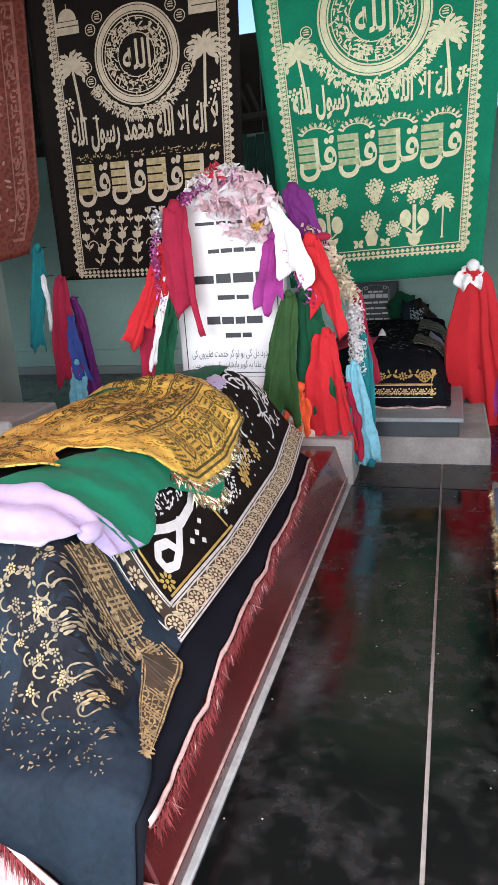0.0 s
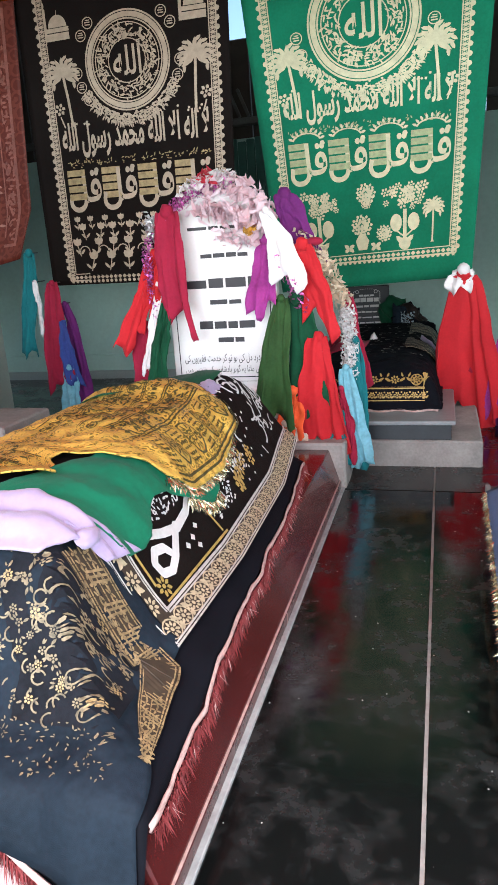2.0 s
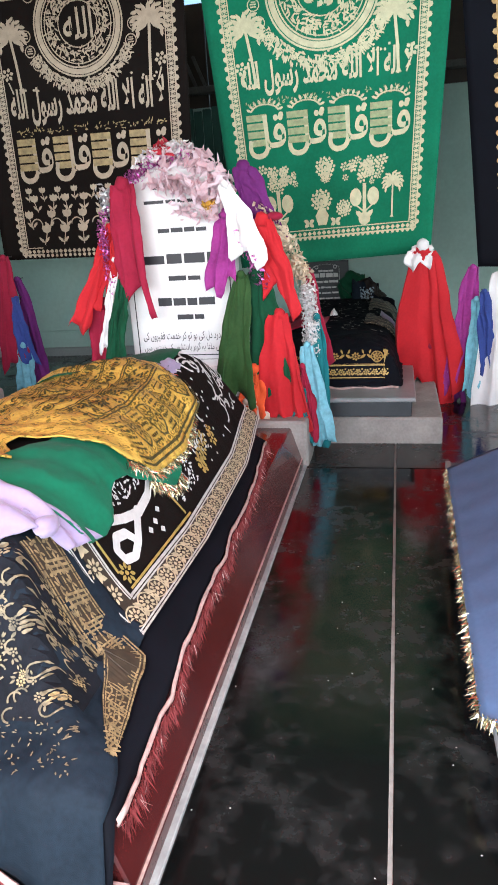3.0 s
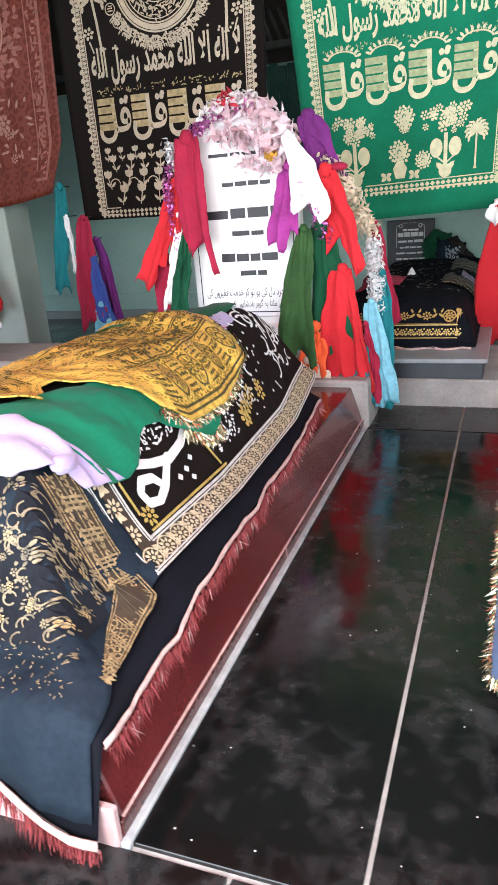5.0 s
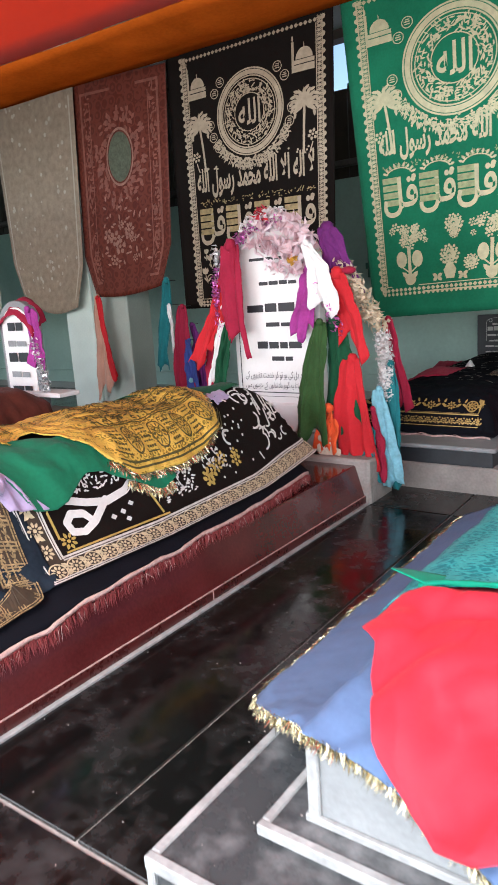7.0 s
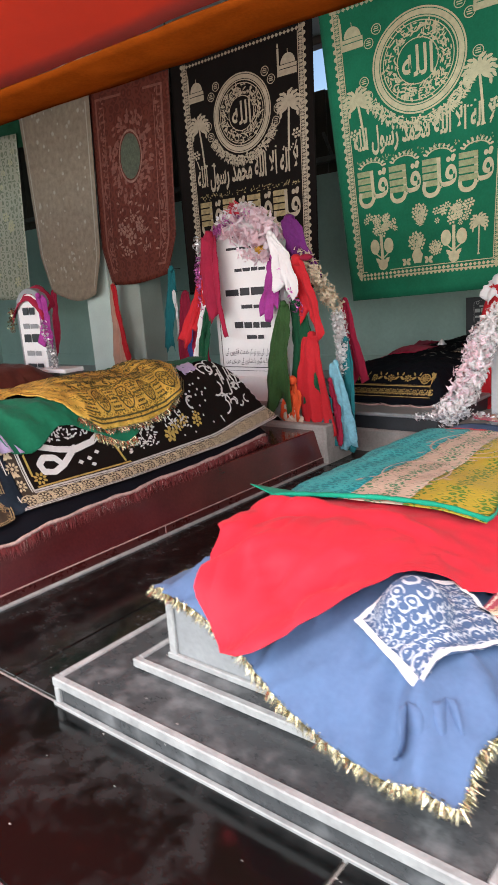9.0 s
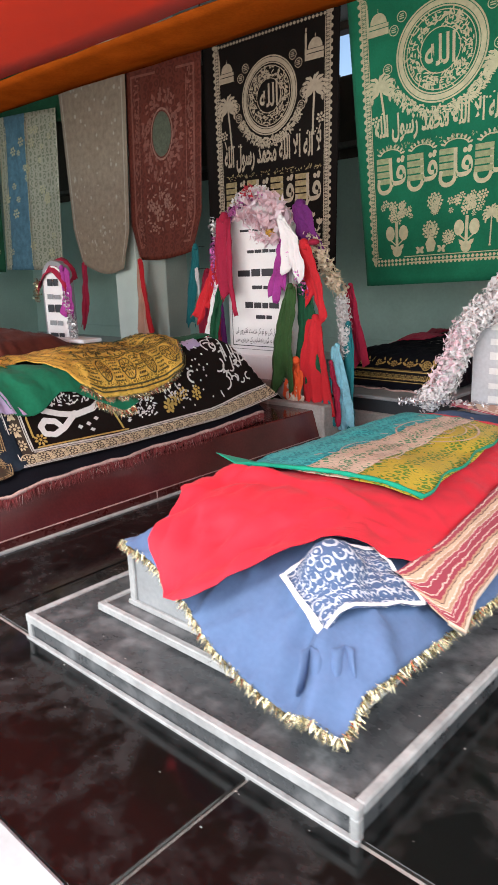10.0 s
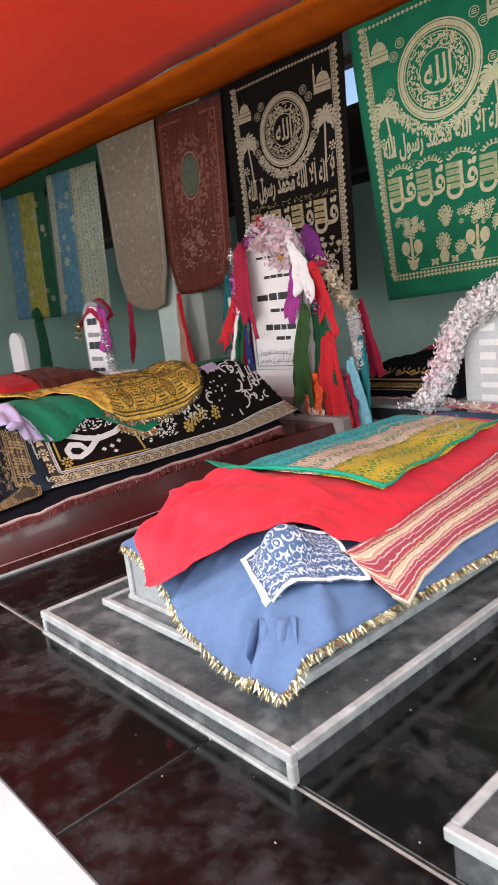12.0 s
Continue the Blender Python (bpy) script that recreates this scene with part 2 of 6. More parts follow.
M = {
    "wall": mat("wall_paint", (0.40, 0.57, 0.50), 0.55, var=0.14, scale=1.6, fine=30, bump=0.1, stain=0.25),
    "wall_low": mat("wall_dado", (0.30, 0.33, 0.31), 0.6, var=0.2, scale=2, stain=0.4),
    "pillar": mat("pillar_pale", (0.66, 0.76, 0.70), 0.6, var=0.12, scale=3, stain=0.2),
    "pillar_grey": mat("pier_grey_green", (0.40, 0.45, 0.40), 0.7, var=0.15, scale=3, stain=0.3),
    "ceiling": mat("ceiling_paint", (0.42, 0.45, 0.42), 0.8, var=0.15, scale=2),
    "floor": black_stone("floor_stone", (0.004, 0.0045, 0.0045), (0.050, 0.051, 0.052), 0.10),
    "grout": mat("white_grout", (0.42, 0.41, 0.39), 0.8, var=0.3, scale=9),
    "white_floor": mat("white_terrace", (0.50, 0.53, 0.54), 0.6, var=0.12, scale=5, stain=0.3),
    "maroon": mat("maroon_stone", (0.088, 0.014, 0.014), 0.22, var=0.35, scale=4, fine=80, bump=0.05, coat=0.4),
    "maroon_low": mat("maroon_base", (0.075, 0.016, 0.015), 0.28, var=0.35, scale=6, bump=0.05, coat=0.3),
    "whitestrip": mat("white_edging", (0.37, 0.38, 0.38), 0.65, var=0.3, scale=14, stain=0.4),
    "pinkstone": mat("pink_stone", (0.50, 0.33, 0.32), 0.5, var=0.25, scale=8, stain=0.3),
    "concrete": mat("worn_concrete", (0.33, 0.31, 0.29), 0.85, var=0.3, scale=7, stain=0.5, bump=0.4),
    "greystone": black_stone("grey_stone", (0.055, 0.060, 0.064), (0.32, 0.33, 0.34), 0.26),
    "greypanel": mat("grey_panel", (0.27, 0.285, 0.295), 0.4, var=0.25, scale=5, stain=0.3),
    "marble": mat("white_marble", (0.80, 0.79, 0.78), 0.35, var=0.05, scale=5, bump=0.03),
    "slate": mat("black_slate", (0.028, 0.032, 0.038), 0.4, var=0.3, scale=9),
    "ink": mat("black_ink", (0.02, 0.02, 0.025), 0.5, var=0.1, bump=0),
    "chalk": mat("white_lettering", (0.62, 0.62, 0.60), 0.7, var=0.15, bump=0),
    "black": mat("black_cloth", (0.009, 0.006, 0.005), 0.85, var=0.3, sheen=0.0, weave=500),
    "plainblack": mat("plain_black_cloth", (0.005, 0.0055, 0.009), 0.8, var=0.3, sheen=0.0, weave=500),
    "navy": mat("faded_navy_cloth", (0.013, 0.020, 0.030), 0.7, var=0.45, scale=3, sheen=0.0, weave=500),
    "gold": mat("gold_print", (0.42, 0.325, 0.23), 0.5, metal=0.25, var=0.25, scale=22, fine=200, bump=0.2),
    "olivegold": mat("olive_gold_print", (0.34, 0.38, 0.19), 0.6, metal=0.1, var=0.35, scale=30, fine=250, bump=0.2),
    "goldbrown": mat("dark_olive_weave", (0.075, 0.062, 0.014), 0.6, var=0.3, scale=30),
    "palegold": mat("pale_gold_print", (0.53, 0.50, 0.31), 0.5, metal=0.2, var=0.2, scale=22, fine=200, bump=0.2),
    "goldprint2": mat("faded_gold_print", (0.36, 0.26, 0.12), 0.5, metal=0.3, var=0.5, scale=25, fine=250, bump=0.2),
    "silver": mat("silver_print", (0.62, 0.61, 0.58), 0.45, metal=0.25, var=0.3, scale=30, fine=250, bump=0.2),
    "green": mat("green_cloth", (0.014, 0.165, 0.085), 0.8, var=0.22, scale=3, sheen=0.05, weave=500),
    "darkgreen": mat("dark_green_cloth", (0.012, 0.075, 0.035), 0.75, var=0.3, sheen=0.05, weave=500),
    "olive": mat("sheer_olive_cloth", (0.035, 0.085, 0.025), 0.6, var=0.3, sheen=0.05, weave=400),
    "brownred": brocade("brown_red_brocade", (0.090, 0.015, 0.008), (0.135, 0.030, 0.018), scale=9, bands=1.5, amount=0.25, metal=0.1),
    "brownplain": mat("brown_red_cloth", (0.115, 0.030, 0.020), 0.6, var=0.3, sheen=0.05, weave=400),
    "beige": mat("beige_lace", (0.29, 0.225, 0.165), 0.85, var=0.28, scale=14, fine=120, sheen=0.1, weave=160),
    "stripeblue": mat("blue_brocade_stripe", (0.10, 0.21, 0.28), 0.7, var=0.35, scale=12, weave=200),
    "stripepale": brocade("pale_brocade", (0.20, 0.22, 0.15), (0.42, 0.41, 0.32), scale=10, bands=3, amount=0.6, metal=0.2),
    "stripeyellow": mat("yellow_brocade_stripe", (0.30, 0.27, 0.06), 0.7, var=0.4, scale=12, weave=200),
    "goldcloth": brocade("gold_brocade", (0.20, 0.135, 0.022), (0.70, 0.45, 0.085), scale=30, bands=3.0, amount=0.95, metal=0.25, rough=0.45),
    "goldrim": mat("gold_edge", (0.60, 0.43, 0.12), 0.4, metal=0.4, var=0.3, scale=20),
    "lavender": mat("lavender_cloth", (0.36, 0.29, 0.45), 0.7, var=0.12, scale=5, sheen=0.3, weave=500),
    "red": mat("red_cloth", (0.53, 0.022, 0.030), 0.65, var=0.15, scale=4, sheen=0.05, weave=500),
    "satin": mat("coral_red_satin", (0.64, 0.028, 0.048), 0.48, var=0.12, scale=3, sheen=0.05, weave=600),
    "crimson": mat("crimson_cloth", (0.33, 0.018, 0.050), 0.7, var=0.2, sheen=0.05, weave=500),
    "orange": mat("orange_red_cloth", (0.72, 0.10, 0.03), 0.65, var=0.15, sheen=0.05, weave=500),
    "purple": mat("purple_cloth", (0.15, 0.025, 0.16), 0.7, var=0.25, sheen=0.05, weave=500),
    "magenta": mat("magenta_cloth", (0.34, 0.045, 0.26), 0.6, var=0.3, sheen=0.05, weave=400),
    "white": mat("white_cloth", (0.80, 0.78, 0.78), 0.75, var=0.06, sheen=0.2, weave=500),
    "teal": mat("teal_cloth", (0.02, 0.17, 0.19), 0.7, var=0.25, sheen=0.05, weave=500),
    "sky": mat("light_blue_cloth", (0.22, 0.50, 0.60), 0.7, var=0.25, scale=20, sheen=0.05, weave=500),
    "blue": mat("blue_cloth", (0.05, 0.08, 0.30), 0.7, var=0.25, sheen=0.05, weave=500),
    "cream": mat("cream_cloth", (0.62, 0.52, 0.42), 0.75, var=0.15, sheen=0.2, weave=500),
    "peach": mat("peach_cloth", (0.55, 0.30, 0.22), 0.75, var=0.15, sheen=0.2, weave=500),
    "denim": mat("denim_blue_cloth", (0.105, 0.170, 0.315), 0.75, var=0.16, scale=4, sheen=0.05, weave=500),
    "paisley": brocade("paisley_print", (0.070, 0.115, 0.22), (0.46, 0.50, 0.56), scale=34, bands=9, amount=-0.38, metal=0.0, rough=0.8),
    "shawl": striped("striped_shawl", [(0.0, (0.30, 0.035, 0.06)), (0.16, (0.62, 0.50, 0.42)), (0.20, (0.30, 0.035, 0.06)), (0.34, (0.45, 0.27, 0.17)), (0.42, (0.12, 0.06, 0.05)), (0.46, (0.55, 0.40, 0.28)), (0.60, (0.66, 0.58, 0.50)), (0.64, (0.42, 0.25, 0.16)), (0.76, (0.62, 0.50, 0.42)), (0.80, (0.33, 0.05, 0.08)), (0.93, (0.68, 0.60, 0.52)), (0.96, (0.30, 0.035, 0.06))], 0.10, 0),
    "tealprint": brocade("teal_print", (0.012, 0.22, 0.25), (0.06, 0.42, 0.42), scale=24, bands=3, amount=0.5, metal=0.0),
    "sandprint": brocade("sand_print", (0.09, 0.24, 0.12), (0.62, 0.50, 0.38), scale=24, bands=3, amount=0.75, metal=0.0),
    "yellowprint": brocade("yellow_print", (0.10, 0.22, 0.03), (0.52, 0.40, 0.05), scale=24, bands=3, amount=0.75, metal=0.1),
    "emerald": mat("emerald_satin", (0.01, 0.33, 0.20), 0.5, var=0.15, sheen=0.05, weave=500),
    "canopy": mat("orange_red_canopy_cloth", (0.70, 0.030, 0.002), 0.85, var=0.10, scale=2, sheen=0.05, weave=300),
    "canopyhem": mat("brown_orange_canopy_hem", (0.33, 0.065, 0.006), 0.85, var=0.25, scale=5, weave=300),
    "brocadeblack": brocade("black_gold_brocade", (0.020, 0.012, 0.010), (0.36, 0.28, 0.20), scale=34, bands=3, amount=-0.5, metal=0.2),
    "fringe": mat("pink_red_fringe", (0.22, 0.030, 0.032), 0.7, var=0.3, scale=30, bump=0.2),
    "hem": mat("pale_pink_hem", (0.50, 0.34, 0.31), 0.75, var=0.3, scale=30),
    "shutter": mat("green_shutter", (0.045, 0.13, 0.10), 0.6, var=0.25, scale=5),
    "frame": mat("dark_wood_frame", (0.05, 0.035, 0.025), 0.6, var=0.3, scale=8),
    "greywood": mat("grey_weathered_wood", (0.12, 0.115, 0.105), 0.8, var=0.4, scale=9),
    "wire": mat("dark_wire", (0.03, 0.03, 0.03), 0.5, bump=0),
    "tinselgold": glitter("gold_tinsel", (0.62, 0.55, 0.36)),
    "tinselpink": glitter("pink_foil", (0.58, 0.16, 0.46), 0.3, 0.7),
    "tinselsilver": glitter("silver_foil", (0.72, 0.70, 0.72), 0.3, 0.6),
    "petal": glitter("pale_pink_petals", (0.86, 0.60, 0.64), 0.75, 0.0),
    "fluff": glitter("white_fluff", (0.76, 0.72, 0.71), 0.85, 0.0),
    "creamflower": glitter("cream_petals", (0.66, 0.56, 0.42), 0.75, 0.0),
    "redpetal": glitter("red_cloth_petals", (0.45, 0.03, 0.05), 0.75, 0.0),
    "goldflower": glitter("gold_flower", (0.50, 0.28, 0.04), 0.5, 0.2),
}
for k_ in ("canopy", "canopyhem"):
    M[k_].node_tree.nodes["Principled BSDF"].inputs["Specular IOR Level"].default_value = 0.0


# ---- building helpers ----
def part(name, bm, material, parent=None, label="", smooth=False):
    """Links a bmesh as one mesh object, under a thing if a parent is given."""
    me = bpy.data.meshes.new(name)
    bm.to_mesh(me)
    bm.free()
    if smooth:
        me.shade_smooth()
    me.materials.append(M[material] if isinstance(material, str) else material)
    ob = new(name, me)
    if parent:
        ob.parent = parent
        ob.matrix_parent_inverse = parent.matrix_world.inverted()
    if label:
        ob["label"] = label
    return ob


def thing(name, at, label, category, group="", kind=""):
    ob = new(name)
    ob.location = at
    ob.empty_display_size = 0.1
    bpy.context.view_layer.update()
    return tagged(ob, label, category, group, kind)


def box(x0, x1, y0, y1, z0, z1, bevel=0.004, bm=None):
    b = bm or bmesh.new()
    made = bmesh.ops.create_cube(b, size=1)["verts"]
    bmesh.ops.transform(b, matrix=Matrix.LocRotScale(((x0 + x1) / 2, (y0 + y1) / 2, (z0 + z1) / 2), None, (x1 - x0, y1 - y0, z1 - z0)), verts=made)
    if bevel:
        bmesh.ops.bevel(b, geom=list({e for v in made for e in v.link_edges}), offset=bevel, segments=1, affect="EDGES")
    return b


def sheet(f, nu, nv, thick=0.003):
    """A cloth: a grid through f(u, v) with its own metres as UV, and a thickness."""
    P = [[Vector(f(i / nu, j / nv)) for j in range(nv + 1)] for i in range(nu + 1)]
    b = bmesh.new()
    uvl = b.loops.layers.uv.new("UVMap")
    U, V = [0.0], [0.0]
    mj, mi = nv // 2, nu // 2
    for i in range(nu):
        U.append(U[-1] + (P[i + 1][mj] - P[i][mj]).length)
    for j in range(nv):
        V.append(V[-1] + (P[mi][j + 1] - P[mi][j]).length)
    vs = [[b.verts.new(p) for p in row] for row in P]
    for i in range(nu):
        for j in range(nv):
            f4 = b.faces.new((vs[i][j], vs[i + 1][j], vs[i + 1][j + 1], vs[i][j + 1]))
            for lo, (a, c) in zip(f4.loops, ((i, j), (i + 1, j), (i + 1, j + 1), (i, j + 1))):
                lo[uvl].uv = (U[a], V[c])
    return b


def cloth(name, f, nu, nv, material, parent=None, label="", thick=0.003):
    ob = part(name, sheet(f, nu, nv), material, parent, label, smooth=True)
    so = ob.modifiers.new("thickness", "SOLIDIFY")
    so.thickness, so.offset = thick, 0
    return ob


def fbm(x, y, z=0.0, s=1.0):
    return noise.fractal(Vector((x * s, y * s, z)), 0.8, 2.0, 3)


# ---- Arabic lettering: letters joined into their written forms, laid out from right to left ----
FORMS = {"ا": (0xFE8D, 2), "ب": (0xFE8F, 4), "ت": (0xFE95, 4), "ج": (0xFE9D, 4), "ح": (0xFEA1, 4), "خ": (0xFEA5, 4), "د": (0xFEA9, 2), "ر": (0xFEAD, 2),
         "ز": (0xFEAF, 2), "س": (0xFEB1, 4), "ش": (0xFEB5, 4), "م": (0xFEE1, 4), "ن": (0xFEE5, 4), "ه": (0xFEE9, 4), "و": (0xFEED, 2), "ي": (0xFEF1, 4), "ل": (0xFEDD, 4),
         "ق": (0xFED5, 4), "ف": (0xFED1, 4), "ک": (0xFED9, 4), "گ": (0xFB92, 4), "ی": (0xFBFC, 4), "ہ": (0xFBA6, 4), "ے": (0xFBAE, 2), "ں": (0xFB9E, 2)}


def shaped(words):
    out = []
    for word in words.split():
        glyphs, i, joined = [], 0, False
        while i < len(word):
            start, count = FORMS[word[i]]
            if word[i] == "ل" and word[i + 1:i + 2] == "ا":
                glyphs.append(chr(0xFEFC if joined else 0xFEFB))
                joined, i = False, i + 2
                continue
            after = count == 4 and i + 1 < len(word)
            if count == 4:
                glyphs.append(chr(start + (3 if joined and after else 2 if after else 1 if joined else 0)))
            else:
                glyphs.append(chr(start + (1 if joined else 0)))
            joined, i = after, i + 1
        out.append("".join(reversed(glyphs)))
    return " ".join(reversed(out))


def lettering(words, bold=0.0, right_to_left=True):
    """Flat polygons of a line of writing, scaled into the unit square: vertices and faces."""
    cu = bpy.data.curves.new("lettering", "FONT")
    cu.body = shaped(words) if right_to_left else words
    cu.resolution_u = 2
    cu.offset = bold
    ob = new("lettering", cu)
    me = bpy.data.meshes.new_from_object(ob.evaluated_get(bpy.context.evaluated_depsgraph_get()))
    vs = [(v.co.x, v.co.y) for v in me.vertices]
    fs = [tuple(p.vertices) for p in me.polygons]
    bpy.data.objects.remove(ob)
    bpy.data.curves.remove(cu)
    bpy.data.meshes.remove(me)
    x0, x1 = min(v[0] for v in vs), max(v[0] for v in vs)
    y0, y1 = min(v[1] for v in vs), max(v[1] for v in vs)
    return [((x - x0) / (x1 - x0), (y - y0) / (y1 - y0)) for x, y in vs], fs


class Print:
    """Flat printed shapes, gathered in the plane and then laid on a surface."""

    def __init__(self):
        self.v, self.f = [], []

    def poly(self, pts):
        k = len(self.v)
        self.v += [tuple(p) for p in pts]
        self.f.append(tuple(range(k, k + len(pts))))

    def mesh(self, vs, fs, x, y, w, h):
        k = len(self.v)
        self.v += [(x + a * w, y + b * h) for a, b in vs]
        self.f += [tuple(i + k for i in f) for f in fs]

    def rect(self, x0, y0, x1, y1, n=1):
        for i in range(n):
            a, c = y0 + (y1 - y0) * i / n, y0 + (y1 - y0) * (i + 1) / n
            self.poly([(x0, a), (x1, a), (x1, c), (x0, c)])

    def ring(self, cx, cy, r0, r1, n=40, sy=1.0, a0=0.0, a1=2 * math.pi):
        for i in range(n):
            a, b = a0 + (a1 - a0) * i / n, a0 + (a1 - a0) * (i + 1) / n
            self.poly([(cx + r * math.cos(t), cy + sy * r * math.sin(t)) for r, t in ((r0, a), (r1, a), (r1, b), (r0, b))])

    def disc(self, cx, cy, r, n=12, sy=1.0):
        self.poly([(cx + r * math.cos(2 * math.pi * i / n), cy + sy * r * math.sin(2 * math.pi * i / n)) for i in range(n)])

    def petal(self, cx, cy, ang, l, w):
        c, s = math.cos(ang), math.sin(ang)
        pts = [(0, 0), (0.35 * l, 0.5 * w), (0.75 * l, 0.4 * w), (l, 0), (0.75 * l, -0.4 * w), (0.35 * l, -0.5 * w)]
        self.poly([(cx + a * c - b * s, cy + a * s + b * c) for a, b in pts])

    def flower(self, cx, cy, r, n=7, heart=True):
        for i in range(n):
            a = 2 * math.pi * i / n + 0.2
            self.petal(cx + 0.34 * r * math.cos(a), cy + 0.34 * r * math.sin(a), a, 0.66 * r, 0.52 * r * 6 / n)
        if heart:
            self.disc(cx, cy, 0.24 * r, 8)

    def stem(self, pts, w):
        for (x0, y0), (x1, y1) in zip(pts, pts[1:]):
            d = Vector((x1 - x0, y1 - y0)).normalized()
            nx, ny = -d.y * w / 2, d.x * w / 2
            self.poly([(x0 + nx, y0 + ny), (x1 + nx, y1 + ny), (x1 - nx, y1 - ny), (x0 - nx, y0 - ny)])

    def lay(self, name, surface, material, parent, label=""):
        """surface(x, y) gives the place in the world."""
        me = bpy.data.meshes.new(name)
        me.from_pydata([tuple(surface(x, y)) for x, y in self.v], [], self.f)
        me.materials.append(M[material] if isinstance(material, str) else material)
        ob = new(name, me)
        ob.parent = parent
        ob.matrix_parent_inverse = parent.matrix_world.inverted()
        if label:
            ob["label"] = label
        return ob


def tulip(p, x, y, s, lean=0.0):
    p.stem([(x, y), (x + lean * s * 0.3, y + 0.55 * s)], 0.05 * s)
    cx, cy = x + lean * s * 0.3, y + 0.55 * s
    for a in (-0.5, 0, 0.5):
        p.petal(cx, cy, math.pi / 2 + a, 0.45 * s, 0.26 * s)
    p.petal(x, y + 0.1 * s, math.pi / 2 + 0.8, 0.4 * s, 0.14 * s)
    p.petal(x, y + 0.1 * s, math.pi / 2 - 0.8, 0.4 * s, 0.14 * s)


def palm(p, x, y, h, lean):
    top = (x + lean * h, y + h)
    p.stem([(x, y), (x + lean * h * 0.4, y + h * 0.5), top], 0.055 * h)
    p.poly([(x - 0.06 * h, y - 0.01), (x + 0.06 * h, y - 0.01), (x, y + 0.08 * h)])
    for k in range(11):
        a = -0.55 + k * (math.pi + 1.1) / 10
        bend = 0.3 * h
        p.petal(top[0], top[1], a, 0.34 * h, 0.10 * h)
        p.petal(top[0] + 0.26 * h * math.cos(a), top[1] + 0.26 * h * math.sin(a), a - (0.9 if math.cos(a) > 0 else -0.9), 0.16 * h, 0.07 * h)


def dome(p, x, y, w, h):
    p.rect(x - w / 2, y, x + w / 2, y + 0.22 * h)
    p.rect(x - w / 2, y + 0.25 * h, x + w / 2, y + 0.38 * h)
    n = 12
    p.poly([(x + 0.42 * w * math.cos(math.pi * i / n), y + 0.40 * h + 0.36 * h * math.sin(math.pi * i / n)) for i in range(n + 1)])
    p.stem([(x, y + 0.75 * h), (x, y + 0.9 * h)], 0.03 * w)
    p.rect(x - 0.62 * w, y, x - 0.5 * w, y + 0.98 * h)
    p.petal(x - 0.56 * w, y + 0.98 * h, math.pi / 2, 0.2 * h, 0.1 * w)


def texture_bits(p, rng, x0, y0, x1, y1, n, s):
    """A close texture of small strokes, for writing too fine to read."""
    for _ in range(n):
        x, y, a = rng.uniform(x0, x1), rng.uniform(y0, y1), rng.uniform(-0.4, 0.6)
        p.petal(x, y, a + rng.choice((0, 1.4)), s * rng.uniform(0.7, 1.6), s * 0.45)


KALIMA = lettering("لا اله الا الله محمد رسول الله", 0.032)
QUL = lettering("قل", 0.02)
ALLAH = lettering("الله", 0.015)


# ---- the place ----
ground = part("ground", box(-300, 300, -300, 300, -0.60, -0.20, 0), "concrete")
tagged(ground, "dusty pale ground outside the shrine", "ground", kind="structure")
terrace = part("terrace", box(-10.4, 5.2, -3.2, -0.54, -0.2, 0.012, 0.01), "white_floor")
tagged(terrace, "white terrace edge before the black stone floor", "floor", kind="structure")
floor = part("floor", box(-10.4, 5.2, -0.54, 6.75, -0.2, -0.012, 0), "grout")
tagged(floor, "white mortar bed between polished black floor slabs", "floor", kind="structure")


def wall(name, x0, x1, y0, y1, z0, z1, material, label):
    ob = part(name, box(x0, x1, y0, y1, z0, z1, 0.004), material)
    return tagged(ob, label, "wall", kind="structure")


# the back wall stands well behind the row of banners: painted below, dark boarding above, daylight under the roof
BACK, TOP = 6.75, 4.2
wall("wall_north", -10.4, 5.2, BACK, BACK + 0.2, 0.302, 2.60, "wall", "sea-green painted plaster wall behind the banners")
wall("wall_north_lower", -10.4, 5.2, BACK - 0.015, BACK + 0.2, -0.2, 0.28, "wall", "sea-green painted lower wall with a ledge line")
tagged(part("trim", box(-10.4, 5.2, BACK - 0.025, BACK + 0.02, 0.279, 0.303, 0.004), "wall"), "thin painted ledge along the green wall", "ledge", kind="structure")
tagged(part("baseboard", box(-10.4, 5.2, BACK - 0.05, BACK - 0.014, -0.01, 0.10, 0.004), "wall_low"), "grey base course of the green wall", "baseboard", kind="structure")
upper = thing("wall_north_upper", (0, BACK + 0.1, 2.6), "dark weathered boarding above the painted wall, open to daylight at the top", "wall", kind="structure")
for k in range(52):
    x = -10.4 + k * 0.3
    part("board", box(x, x + 0.294, BACK + 0.06, BACK + 0.09 + 0.006 * (k % 3), 2.60, 3.60 + 0.03 * math.sin(k * 2.3) if -3.0 < x < -1.2 else 4.10, 0.006), "frame", upper)
part("purlin", box(-10.4, 5.2, BACK - 0.06, BACK + 0.055, 2.73, 2.80, 0.01), "greywood", upper, "grey weathered timber rail")
for x in (-3.4, -2.2, -1.62, -1.52, -1.42, -0.2, 1.4, 3.0):
    st = box(-0.016, 0.016, -0.02, 0.02, 0.0, 0.30, 0.004)
    bmesh.ops.transform(st, matrix=pose(x, BACK - 0.01, 2.81, 0, -22, 0), verts=st.verts)
    part("strut", st, "greywood", upper, "slanting grey timber strut")
part("wall_plate", box(-10.4, 5.2, BACK, BACK + 0.2, 4.10, TOP, 0.01), "frame", upper)
wall("wall_west", -10.6, -10.4, -0.5, BACK + 0.2, -0.2, TOP, "wall", "sea-green painted side wall")
